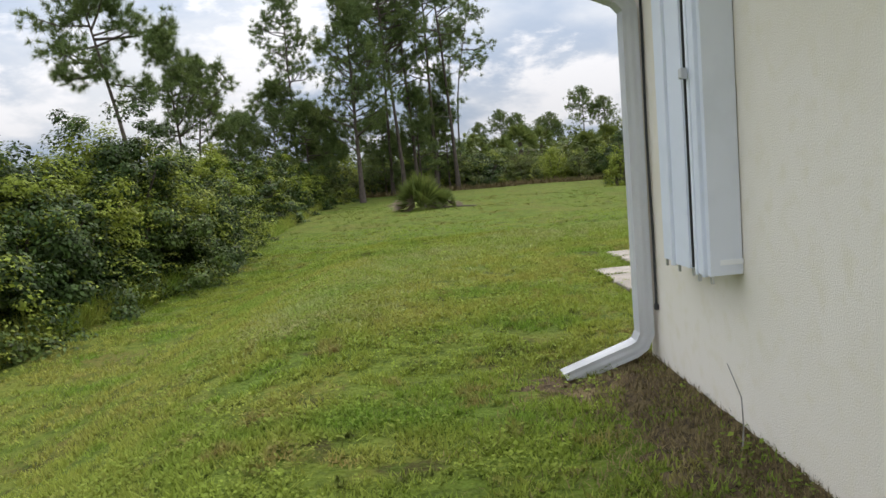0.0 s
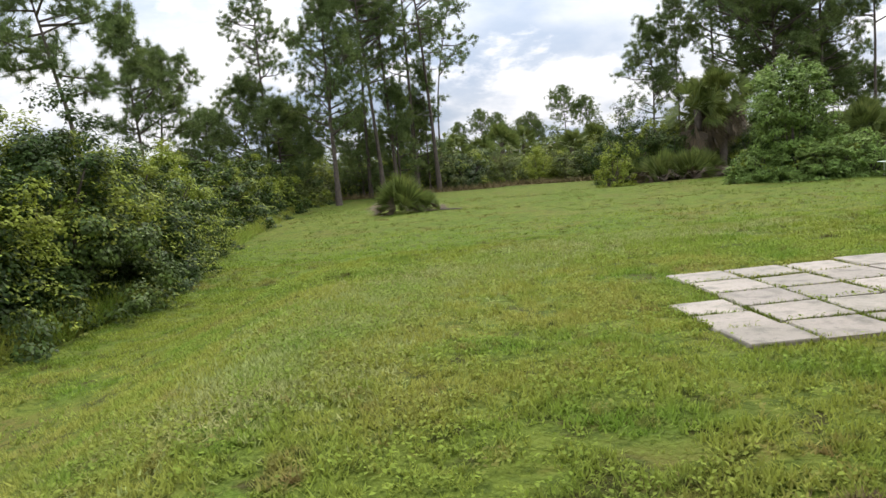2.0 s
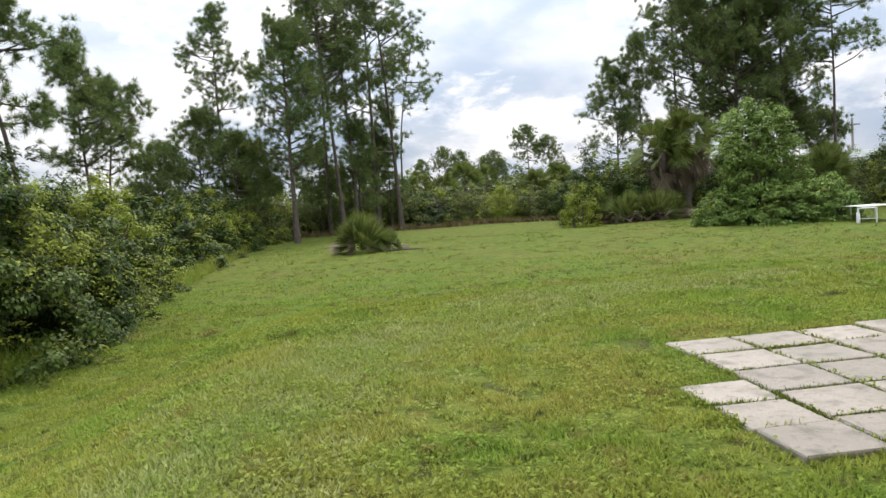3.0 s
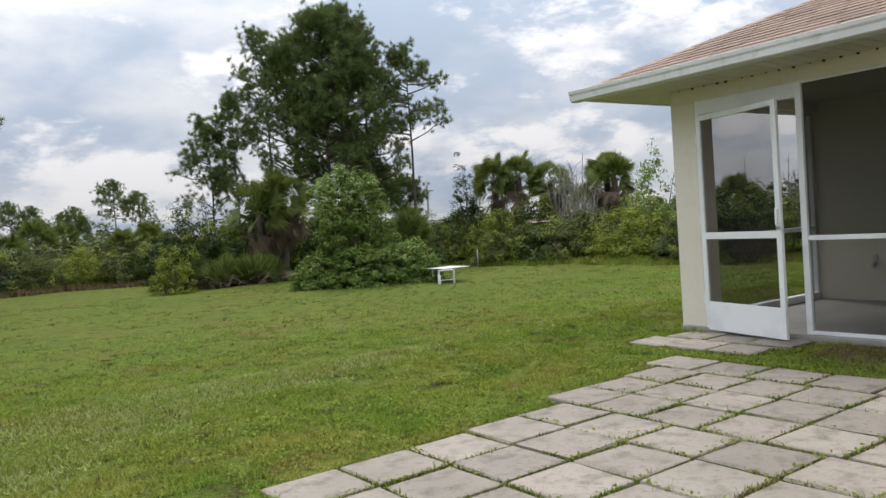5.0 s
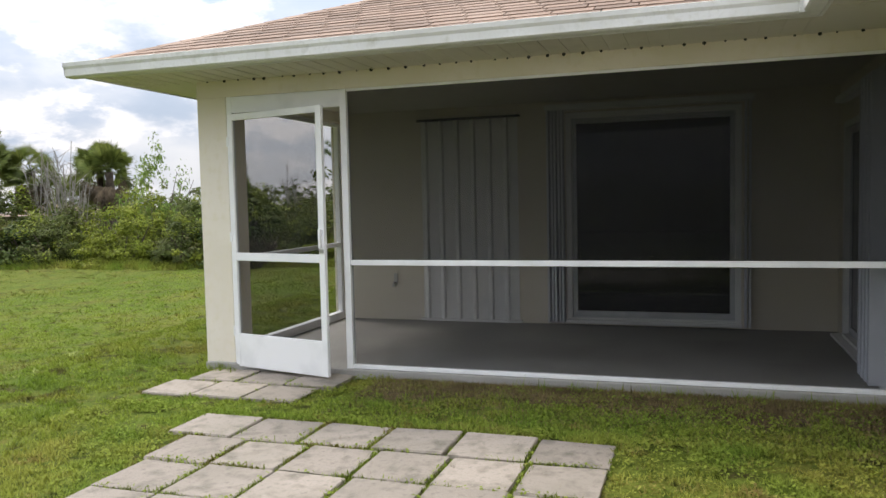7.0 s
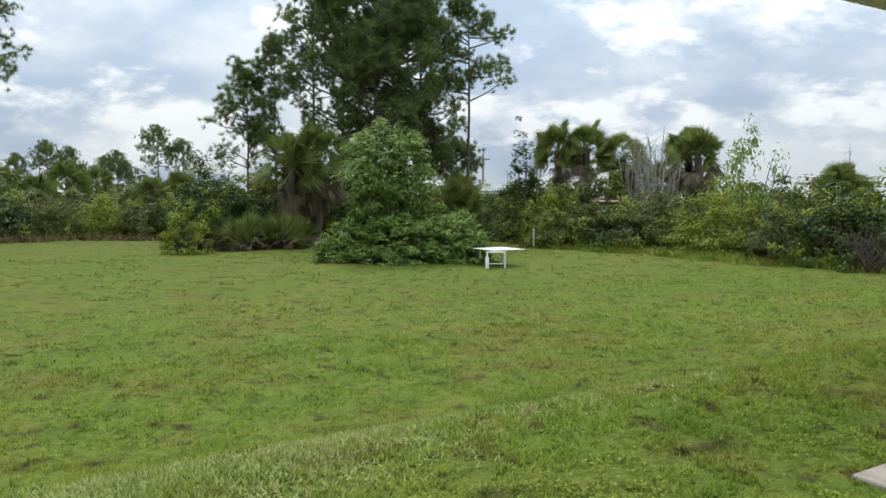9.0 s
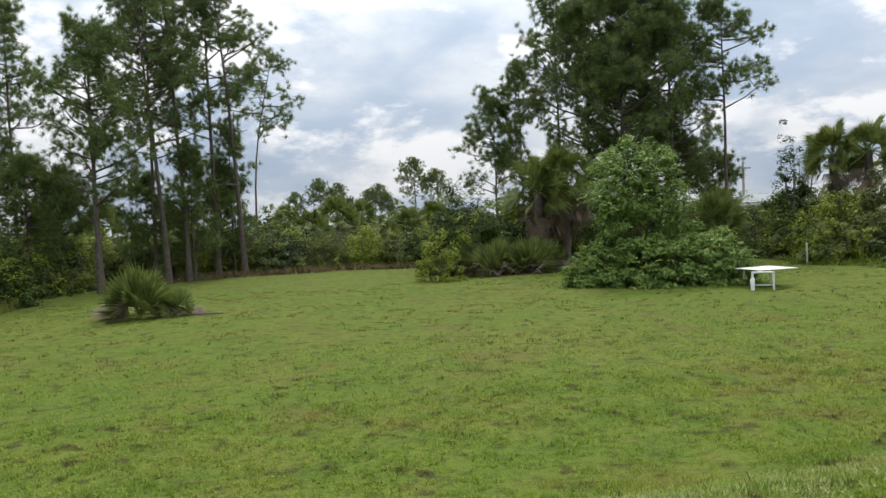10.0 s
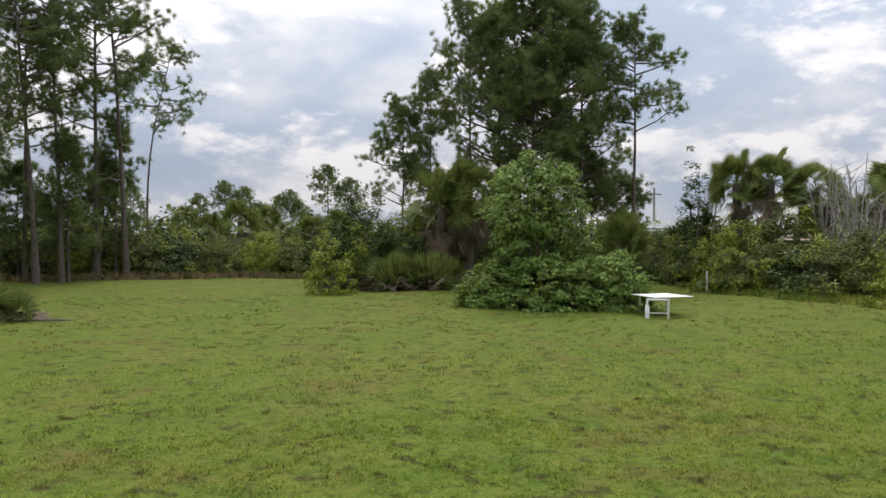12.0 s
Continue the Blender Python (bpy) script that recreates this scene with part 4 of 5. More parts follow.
# tall dark pines past the wing's end
GW = "pines past the wing"
for i, (x, y, h) in enumerate(((21.6, 11.6, 10.5), (24.4, 13.4, 11.5), (23.6, 10.2, 11.0), (27.5, 12.6, 12.0), (21.5, 8.8, 10.0), (26, 8.6, 11.5))):
    put(P("dense tall pine past the end of the wing", h, 0.12, 2.0, 60, 17, 200 + i, trunk_r=0.17, group=GW), x, y)
# far off
f1 = put(P("far pine with a small rounded top", 7.6, 0.55, 1.3, 26, 10, 50, trunk_r=0.13, group="far pines"), 9.6, 72.0)
for x, y, s, w in ((11.6, 71.6, 0.95, 40), (0.5, 63.6, 0.80, 120), (1.9, 63.2, 0.75, 10), (-1.2, 64.5, 0.68, 77), (5.6, 74, 0.74, 200), (6.6, 73, 0.8, 31), (7.4, 74, 0.70, 99), (-6, 70, 0.8, 15), (3.6, 70, 0.62, 140)):
    again(f1, x, y, w, s * 0.9)


# -- palms --
def fans(rs, n, stalk, blade, up_lo, up_hi, droop, leaflets=15, arc=2.5, width=0.022, twist=0.75):
    """Fan leaves on stalks round the origin: arrays of stalks and of blades."""
    VS, VB, FB, k = [], [], [], 0
    for i in range(n):
        a, e = rs.uniform(0, 6.28), rs.uniform(up_lo, up_hi)
        out = np.array((math.cos(a) * math.cos(e), math.sin(a) * math.cos(e), math.sin(e)))
        L = stalk * rs.uniform(0.7, 1.2)
        hub = out * L + np.array((0, 0, -droop * L * (1 - e / 1.57) * 0.4))
        VS.append(tube([out * 0.03, out * L * 0.5 + np.array((0, 0, 0.03)), hub], [0.014, 0.011, 0.008], 4))
        side = unit(np.cross(out, (0, 0, 1.0)) + rs.normal(0, 0.15, 3))
        nrm = unit(np.cross(side, out))
        roll = rs.normal(0, twist)
        side, nrm = side * math.cos(roll) + nrm * math.sin(roll), nrm * math.cos(roll) - side * math.sin(roll)
        R = blade * rs.uniform(0.75, 1.15)
        for j in range(leaflets):
            t = (j / (leaflets - 1) - 0.5) * arc
            d = out * math.cos(t) + side * math.sin(t)
            w = nrm * (0.12 * abs(t))
            m = hub + d * R * 0.55 + w * R * 0.5
            tip = hub + d * R * (1 - 0.16 * abs(t)) + np.array((0, 0, -droop * R * rs.uniform(0.15, 0.5)))
            s = np.cross(d, nrm) * width * R * 2.2
            VB += [hub, m - s, tip, m + s]
            FB.append((k, k + 1, k + 2, k + 3))
            k += 4
    V, F = joined(VS)
    return (V, F), (np.array(VB), np.array(FB))


def palm(label, trunk_h, seed, crown=30, skirt=22, size=1.0, group="cabbage palms"):
    rs = np.random.RandomState(seed)
    ob = empty("cabbage_palm", 0, 0, 0, label, "palm", group)
    k = 12
    z = np.linspace(0, trunk_h, k)
    V, F = tube(np.stack([0.05 * np.sin(z), 0.04 * np.cos(z * 1.3), z], 1), 0.15 + 0.025 * (np.arange(k) % 2), 9)
    fast("trunk", V, F, BARK, ob)
    S, B = fans(rs, crown + 6, 0.62 * size, 0.80 * size, -0.5, 1.45, 0.35, 22, 2.8, 0.016, 1.0)
    top = np.array((0, 0, trunk_h))
    fast("stalk_work", S[0] + top, S[1], FROND, ob)
    fast("fronds", B[0] + top, B[1], FROND, ob)
    if skirt:
        S, B = fans(rs, skirt, 0.55 * size, 0.65 * size, -1.4, -0.6, 0.8, 18, 2.2, 0.014, 1.0)
        fast("dry_fronds", B[0] + top - np.array((0, 0, 0.1)), B[1], FROND_DRY, ob)
    return ob


put(palm("cabbage palm with a rounded green crown", 3.9, 60, 34, 10), 17.4, 29.6)
put(palm("cabbage palm with a rounded green crown", 3.9, 61, 34, 12), 18.3, 28.8)
put(palm("cabbage palm hung with brown dead fronds", 3.6, 62, 26, 40), 19.3, 27.6)
put(palm("cabbage palm hung with brown dead fronds", 3.5, 63, 28, 36), 20.4, 24.6)
put(palm("cabbage palm hung with brown dead fronds", 3.7, 64, 28, 30), 21.0, 25.6)
put(palm("dark cabbage palm with a heavy skirt of dead fronds", 3.5, 65, 34, 60, 1.25), 7.5, 32.6)
put(palm("dark cabbage palm with a heavy skirt of dead fronds", 3.0, 66, 34, 60, 1.2), 6.3, 32.4)
put(palm("dark cabbage palm with a heavy skirt of dead fronds", 1.6, 67, 30, 40, 1.15), 14.9, 33.5)
put(palm("dark cabbage palm with a heavy skirt of dead fronds", 1.4, 68, 30, 40, 1.1), 14.2, 32.6)
far_palm = put(palm("far cabbage palm among the scrub", 2.6, 69, 26, 14, 1.2, "far cabbage palms"), 0.8, 55)
for x, y, s in ((-2.4, 57, 0.9), (2.6, 56, 0.95), (-9, 55, 0.9), (3.6, 45, 0.75), (5.2, 46, 0.8), (-1, 52, 0.8), (24, 30, 0.9), (26, 22, 0.85), (-13, 52, 1.0)):
    again(far_palm, x, y, x * 40, s)


def palmetto(label, n, size, seed, dry=0):
    rs = np.random.RandomState(seed)
    ob = empty("saw_palmetto", 0, 0, 0, label, "palmetto", "saw palmettos")
    S, B = fans(rs, n, 0.42 * size, 0.86 * size, 0.15, 1.50, 0.12, 15, 2.0, 0.019, 0.9)
    up = np.array((0, 0, 0.08))
    fast("stalk_work", S[0] + up, S[1], FROND, ob)
    fast("fronds", B[0] + up, B[1], FROND, ob)
    if dry:
        S, B = fans(rs, dry, 0.55 * size, 0.7 * size, 0.1, 0.5, 0.6, 14, 1.8, 0.016, 0.9)
        fast("dry_fronds", np.maximum(B[0] + up, (-9, -9, 0.02)), B[1], FROND_DRY, ob)
    return ob


put(palmetto("saw palmetto clump alone on the lawn", 34, 1.0, 70, 7), -7.3, 24.3)
put(palmetto("low saw palmetto beside the larger clump", 12, 0.6, 71, 14), -6.35, 24.2)
big_pal = put(palmetto("wide saw palmetto with drooping dry fronds below", 22, 1.05, 72, 30), 3.9, 30.6)
for x, y, w in ((5.0, 30.5, 80), (4.5, 31.4, 160), (5.9, 31.0, 230), (3.1, 31.6, 300)):
    again(big_pal, x, y, w, 1.0)
V, F = tube([(-6.6, 24.0, -0.60), (-6.0, 23.95, -0.57), (-5.3, 24.0, -0.60)], [0.05, 0.06, 0.03], 6)
tagged(fast("fallen_log", V, F, BARK, smooth=True), "dark fallen stem lying by the palmetto", "log")

# -- shrubs on the lawn --
for i, (x, y, r, h) in enumerate(((4.95, 24.2, 0.85, 1.15), (5.85, 23.55, 0.95, 1.3), (6.85, 23.15, 0.92, 1.25), (7.75, 22.55, 0.9, 1.35), (7.6, 23.8, 1.0, 1.5), (5.6, 24.8, 1.0, 1.5))):
    low = tagged(shrub("wax_shrub", "low rounded waxy green shrub", LEAF_GREY, (r, r, h), 95, 62, 0.22, 0.105, 80 + 7 * i, n_stems=9, extra=[(LEAF_LIT, 0.12)], crest=True), group="waxy shrubs round the tall one")
    put(sprays(low, LEAF_GREY, (r, r, h), 90, 0.11, 320 + i, 0.8, 0.38, name="new_growth"), x, y)
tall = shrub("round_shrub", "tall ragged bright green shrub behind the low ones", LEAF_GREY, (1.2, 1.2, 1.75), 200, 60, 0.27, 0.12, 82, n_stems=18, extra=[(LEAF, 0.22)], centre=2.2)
put(sprays(tall, LEAF_GREY, (1.2, 1.2, 1.75), 230, 0.125, 331, 1.1, 0.66, 2.2, "new_growth"), 6.3, 24.5)
put(shrub("sapling", "small yellow-green sapling at the lawn edge", LEAF_LIT, (0.75, 0.7, 1.55), 70, 45, 0.22, 0.10, 83), 1.5, 29.5)
put(shrub("green_shrub", "leafy green shrub above the palmettos", LEAF, (1.5, 1.3, 2.7), 210, 55, 0.30, 0.11, 84, extra=[(LEAF_LIT, 0.25)]), 3.2, 32.6)
put(shrub("green_shrub", "leafy green shrub above the palmettos", LEAF, (1.6, 1.4, 2.2), 200, 55, 0.30, 0.11, 85, extra=[(SCRUB, 0.4)]), 5.2, 32.8)

# -- the overgrown hedge --
HG = "overgrown hedge along the lot"
for i, (x, y, ax, ay, h, cl) in enumerate(((-13.0, 4.4, 1.4, 1.5, 1.55, 270), (-12.7, 6.6, 1.45, 1.5, 2.05, 330), (-12.35, 8.8, 1.5, 1.6, 2.35, 390), (-12.1, 11.2, 1.35, 1.6, 2.15, 350),
                                           (-12.4, 13.8, 1.3, 1.6, 1.9, 270), (-12.9, 16.4, 1.3, 1.6, 1.8, 230), (-13.3, 19.2, 1.4, 1.7, 1.8, 210), (-13.2, 22.4, 1.6, 1.8, 1.9, 210), (-13.0, 26.0, 1.6, 2.0, 1.9, 200), (-13.0, 29.8, 1.7, 2.0, 2.1, 200))):
    near = i < 5
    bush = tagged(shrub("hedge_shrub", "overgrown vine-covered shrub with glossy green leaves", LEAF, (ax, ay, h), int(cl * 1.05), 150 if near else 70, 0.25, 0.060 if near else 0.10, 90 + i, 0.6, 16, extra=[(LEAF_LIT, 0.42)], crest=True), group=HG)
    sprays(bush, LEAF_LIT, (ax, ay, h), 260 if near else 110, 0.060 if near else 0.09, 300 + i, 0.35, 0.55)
    put(bush, x, y)
for i, (x, y, h) in enumerate(((-15.2, 6, 1.9), (-15.0, 10, 2.2), (-15.0, 14, 2.0), (-15.8, 18, 2.0), (-16.0, 23, 2.1), (-15.6, 1.6, 1.7), (-14.0, 1.4, 1.3))):
    put(tagged(shrub("hedge_shrub", "overgrown shrub in the depth of the hedge", LEAF, (1.9, 2.3, h), 200, 40, 0.38, 0.13, 110 + i), group=HG), x, y)

# -- scrub along the lot's far side --
SG = "wild scrub along the lot's edge"
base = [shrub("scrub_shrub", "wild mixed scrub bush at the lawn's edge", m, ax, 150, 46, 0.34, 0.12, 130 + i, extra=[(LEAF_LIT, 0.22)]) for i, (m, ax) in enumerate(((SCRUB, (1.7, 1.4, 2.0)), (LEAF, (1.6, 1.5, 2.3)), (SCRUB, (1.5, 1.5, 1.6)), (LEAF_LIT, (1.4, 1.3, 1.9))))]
spots = []
rs = np.random.RandomState(77)
line = [(-13, 33), (-11.5, 40.2), (-7, 41.6), (-3, 41.2), (1, 40.8), (4, 39.0), (6.5, 36.0), (9.5, 33.5), (12.5, 33.6)]
line2 = [(18.4, 33.0), (15.4, 29.6), (15.3, 26.0), (15.8, 22.8), (15.5, 20.2), (16.6, 16.0), (17.9, 12.2), (19.0, 8), (20.0, 3), (20.5, -3)]
for poly in (line, line2):
    for (x0, y0), (x1, y1) in zip(poly, poly[1:]):
        n = max(1, int(math.hypot(x1 - x0, y1 - y0) / 1.5))
        for k in range(n):
            t = k / n
            spots.append((x0 + (x1 - x0) * t + rs.uniform(-0.3, 0.3), y0 + (y1 - y0) * t + rs.uniform(-0.3, 0.3)))
for i, (x, y) in enumerate(spots):
    b = base[i % 4]
    for row in range(2):
        dx, dy = (1.6 * row, 0.5 * row) if x > 14 else (0.2 * row, 2.2 * row)
        s = rs.uniform(0.72, 1.05) * (1 + 0.12 * row)
        if i < 4 and row == 0:
            tagged(put(b, x, y, rs.uniform(0, 360), s), group=SG)
        else:
            again(b, x + dx, y + dy, rs.uniform(0, 360), s, s * rs.uniform(0.8, 1.15), group=SG)
for i, (x, y, sc) in enumerate(((16.4, 35.2, 1.0), (18.0, 36.4, 1.05), (19.8, 37.6, 1.1), (15.6, 33.6, 0.85), (21.6, 38.5, 1.1))):
    again(base[i % 3], x, y, 70 * i, sc, group=SG)
put(tagged(shrub("vine_column", "dead palm trunk swathed in dark vines", LEAF, (0.62, 0.62, 4.6), 150, 46, 0.26, 0.11, 140)), 16.1, 30.4)
put(shrub("feathery_tree", "thin feathery tree above the scrub", LEAF_GREY, (1.9, 1.6, 1.5), 90, 40, 0.30, 0.10, 141), 19.5, 21.5, 0, 1.0, 2.6)


def bare_shrub(name, label, h, n, seed, spread=0.9, mat=GREYWOOD):
    """A dead, forking shrub or snag."""
    rs = np.random.RandomState(seed)
    ob = empty(name, 0, 0, 0, label, "dead tree", "bare grey stems")
    out = []
    for _ in range(n):
        a, r = rs.uniform(0, 6.28), rs.uniform(0.1, spread)
        tip = np.array((math.cos(a) * r, math.sin(a) * r, h * rs.uniform(0.6, 1.0)))
        mid = tip * 0.5 + rs.normal(0, 0.1, 3)
        out.append(tube([(0.1 * math.cos(a), 0.1 * math.sin(a), 0), mid, tip], [0.035, 0.025, 0.01], 5))
        for _ in range(5):
            s = rs.uniform(0.35, 0.95)
            p = mid + (tip - mid) * s
            w = rs.normal(0, 0.3, 3) + np.array((0, 0, 0.25))
            out.append(tube([p, p + w * 0.6, p + w], [0.013, 0.009, 0.004], 4))
    V, F = joined(out)
    fast("stem_work", V, F, mat, ob)
    return ob


dead = put(bare_shrub("dead_shrub", "bare grey dead shrub with many forking stems", 4.9, 14, 150), 18.0, 24.6)
again(dead, 18.5, 26.2, 70, 0.95)
again(dead, 17.6, 23.6, 150, 0.72)
again(dead, 17.2, 31.2, 150, 0.98)
snag = put(bare_shrub("dead_snag", "bare dead pine snag standing above the scrub", 4.4, 2, 151, 0.15), 29.0, 23.6)
again(snag, 30.4, 21.9, 40, 1.0)
again(dead, 30.2, 21.4, 10, 0.8)
put(bare_shrub("brush_pile", "pile of dark dead brush at the lawn edge", 0.85, 26, 152, 1.1, BARK), 15.6, 14.8)

# -- woods behind it all --
rs = np.random.RandomState(99)
PP, NN = [], []
for ring, n, h in ((26, 60, 2.6), (40, 150, 3.2), (58, 220, 3.6), (85, 260, 4.6)):
    for k in range(n):
        a = rs.uniform(-2.2, 2.35)
        R = ring * rs.uniform(0.92, 1.18)
        x, y = -2 + math.sin(a) * R * (1.0 if ring > 30 else 1.05), 8 + math.cos(a) * R
        if ring < 50 and (-12 < x < 16.5) and y < 43:
            continue
        if x > -12 and x < 20 and y < 5:
            continue
        az = math.degrees(math.atan2(x + 4, y - 4))
        if (31.5 < az < 38.5 or 43.5 < az < 48.5) and ring < 80:
            h_ = h * 0.58
        else:
            h_ = h
        p, q = cloud(rs, 14, 24, (2.6, 2.6, h_ * rs.uniform(0.6, 1.0)), 0.75 * min(1, h_ / 2.4))
        PP.append(p + (x, y, -0.65))
        NN.append(q)
V, F = leaf_cards(np.concatenate(PP), np.concatenate(NN), 0.42, rs, 0.6)
woods = tagged(fast("far_woods", V, F, SCRUB), "far scrub and woods round the lot", "woods", kind="stuff")

# ---- far houses ----
for x, y, w, h, mat, lab, turn in ((31.0, 53.6, 4.6, 2.55, GREYROOF, "far house with a low grey roof", 30), (33.5, 40.5, 4.6, 2.05, SHINGLE, "far house with a low orange-brown roof", 50)):
    house = empty("house", x, y, -1.0, lab, "house")
    part("wall", boxes((-w + 0.4, w - 0.4, -3, 3, 0, h + 0.2)), GREYWOOD, house)
    bm = bmesh.new()
    vs = [bm.verts.new(p) for p in ((-w, -3.5, h), (w, -3.5, h), (w, 3.5, h), (-w, 3.5, h), (-w + 3.4, 0, h + 0.8), (w - 3.4, 0, h + 0.8))]
    for f in ((0, 1, 5, 4), (1, 2, 5), (2, 3, 4, 5), (3, 0, 4), (3, 2, 1, 0)):
        bm.faces.new([vs[i] for i in f])
    part("roof", bm, mat, house)
    for k in (-1.6, 1.6):
        part("window", boxes((k - 0.5, k + 0.5, -3.03, -2.99, 0.9, 1.8)), GLASS, house)
    house.rotation_euler = (0, 0, radians(turn))

pole = empty("utility_pole", 30.1, 53.6, -0.7, "far wooden utility pole with a crossarm", "pole")
V, F = tube([(0, 0, 0), (0, 0, 5.4)], [0.11, 0.08], 8)
fast("shaft", V, F, GREYWOOD, pole)
part("crossarm", boxes((-0.6, 0.6, -0.05, 0.05, 4.9, 5.0)), GREYWOOD, pole)

# weeds at the foot of the lanai and its post
X_W = np.concatenate([rs.uniform(-0.16, -0.04, 26), rs.uniform(-0.2, 0.3, 10), rs.uniform(-0.12, -0.03, 8)])
Y_W = np.concatenate([rs.uniform(0.1, 3.9, 26), rs.uniform(END + 0.02, END + 0.15, 10), rs.uniform(5.3, END, 8)])


# ---- yard things ----
tbx, tby = 7.36, 20.55
tbz = float(ground_z(tbx, tby))
table = empty("board_table", tbx, tby, tbz, "low white board on pipe legs by the shrub", "table")
part("tabletop", boxes((0.18, 1.26, 0.02, 1.1, 0.478, 0.492), bevel=0.006), PLASTIC, table)
for x, y, r in ((0.0, 0.07, 0.052), (0.40, -0.19, 0.026), (1.20, 1.02, 0.022), (0.42, 1.02, 0.022)):
    V, F = tube([(x, y, -0.03), (x, y, 0.02), (x, y, 0.30), (x, y, 0.31), (x, y, 0.468)], [r, r, r, 0.026, 0.026], 12)
    fast("leg", V, F, PLASTIC, table, smooth=True)
for z, r in ((0.44, 0.026), (0.13, 0.012)):
    V, F = tube([(0.0, 0.07, z), (0.40, -0.19, z)], [r, r], 10)
    fast("crossbar", V, F, PLASTIC, table, smooth=True)
stk = tagged(part("survey_stake", boxes((-0.02, 0.02, -0.02, 0.02, -0.1, 0.75), bevel=0.004), PLASTIC), "pale survey stake in the grass", "stake")
stk.location = (13.7, 26.6, float(ground_z(13.7, 26.6)))

# bare soil by the wall and under the spout
rs = np.random.RandomState(5)


def soil_patch(name, label, outline_fn, n=46, rows=8):
    V, F = [], []
    for i in range(n):
        a = i / (n - 1)
        p0, p1 = outline_fn(a)
        w = 1 + 0.35 * math.sin(a * 31) * 0.4 + rs.uniform(-0.12, 0.12)
        for j in range(rows):
            t = j / (rows - 1) * w
            x, y = p0[0] + (p1[0] - p0[0]) * t, p0[1] + (p1[1] - p0[1]) * t
            V.append((x, y, float(ground_z(x, y)) + 0.014 * (1 - j / (rows - 1)) ** 0.5 - 0.008 + rs.uniform(0, 0.012)))
    for i in range(n - 1):
        for j in range(rows - 1):
            F.append((i * rows + j, i * rows + j + 1, (i + 1) * rows + j + 1, (i + 1) * rows + j))
    return tagged(fast(name, V, F, SOIL, smooth=True), label, "soil", kind="structure")


soil_patch("soil_1", "bare dark soil along the side wall", lambda a: ((CX - 0.001, -4.0 + 4.25 * a), (CX - 0.001 - (0.40 + 0.08 * math.sin(a * 9) + 0.34 * math.exp(-((a - 0.94) / 0.05) ** 2)) * min(1.0, (1 - a) / 0.05), -4.0 + 4.25 * a)), 90)
soil_patch("soil_2", "bare dark soil along the lanai sill", lambda a: ((-0.031, 0.02 + 3.9 * a), (-0.62 - 0.10 * math.sin(a * 7), 0.02 + 3.9 * a)))
soil_patch("soil_4", "bare dark soil along the foot of the back wall", lambda a: ((-0.45 - 3.0 * a, 0.001), (-0.45 - 3.0 * a, 0.17 + 0.06 * math.sin(a * 13))))
V, F = tube([(CX - 0.10, -1.30, -0.1), (CX - 0.09, -1.31, 0.06), (CX - 0.085, -1.29, 0.16), (CX - 0.11, -1.24, 0.27)], [0.004, 0.003, 0.0025, 0.0015], 5)
tagged(fast("weed_stem", V, F, GREYWOOD), "thin dry weed stem by the wall", "weed")


# ---- grass ----
def blades(rs, X, Y, Z, per, h, w, spread):
    n = len(X)
    a = rs.uniform(0, 6.28, (n, per))
    e = rs.uniform(0.25, 1.25, (n, per))
    L = np.broadcast_to(np.asarray(h, float).reshape(-1, 1), (n, per)) * rs.uniform(0.6, 1.35, (n, per))
    ox, oy = rs.normal(0, spread, (n, per)), rs.normal(0, spread, (n, per))
    bx_, by_, bz = X[:, None] + ox, Y[:, None] + oy, np.broadcast_to(Z[:, None], a.shape) - 0.004
    ca, sa = np.cos(a), np.sin(a)
    tip = np.stack([bx_ + ca * np.cos(e) * L, by_ + sa * np.cos(e) * L, bz + np.sin(e) * L], -1)
    ww = w * rs.uniform(0.6, 1.4, a.shape)
    p = np.stack([bx_ - sa * ww, by_ + ca * ww, bz], -1)
    q = np.stack([bx_ + sa * ww, by_ - ca * ww, bz], -1)
    V = np.stack([p, q, tip], 2).reshape(-1, 3)
    return V, np.arange(len(V)).reshape(-1, 3)


def patchy(X, Y, cell, seed):
    """Smooth value noise over the ground, 0 to 1, with lumps of about the cell's size."""
    g = np.random.RandomState(seed).uniform(size=(256, 256))
    u, v = X / cell + 900.0, Y / cell + 900.0
    i, j = np.floor(u).astype(int), np.floor(v).astype(int)
    a, b = u - i, v - j
    a, b = a * a * (3 - 2 * a), b * b * (3 - 2 * b)
    q = lambda p, r: g[p % 256, r % 256]
    return (q(i, j) * (1 - a) + q(i + 1, j) * a) * (1 - b) + (q(i, j + 1) * (1 - a) + q(i + 1, j + 1) * a) * b


def free(X, Y):
    ok = ~((X > CX - 0.02) & (Y < 0.02)) & ~((X > -0.04) & (Y < END + 0.02))
    edge = rs.exponential(0.006, X.shape)
    for cx, cy, hx_, hy_ in patio_cells + pad_cells:
        ok &= ~((np.abs(X - cx) < hx_ - edge) & (np.abs(Y - cy) < hy_ - edge))
    thin = rs.uniform(size=X.shape)
    soil = ((X > CX - 0.36 - 0.1 * np.sin(Y * 5)) & (Y < 0.1)) | ((X > -0.46 - 0.16 * np.sin(Y * 4) - 0.12 * np.sin(Y * 11)) & (Y < 3.9)) | ((X > -3.2) & (Y < 0.12 + 0.08 * np.sin(X * 5) + 0.06 * np.sin(X * 13))) | ((np.hypot(X - (CX - 0.45), Y + 0.05) < 0.3))
    return ok & (~soil | (thin < 0.55))


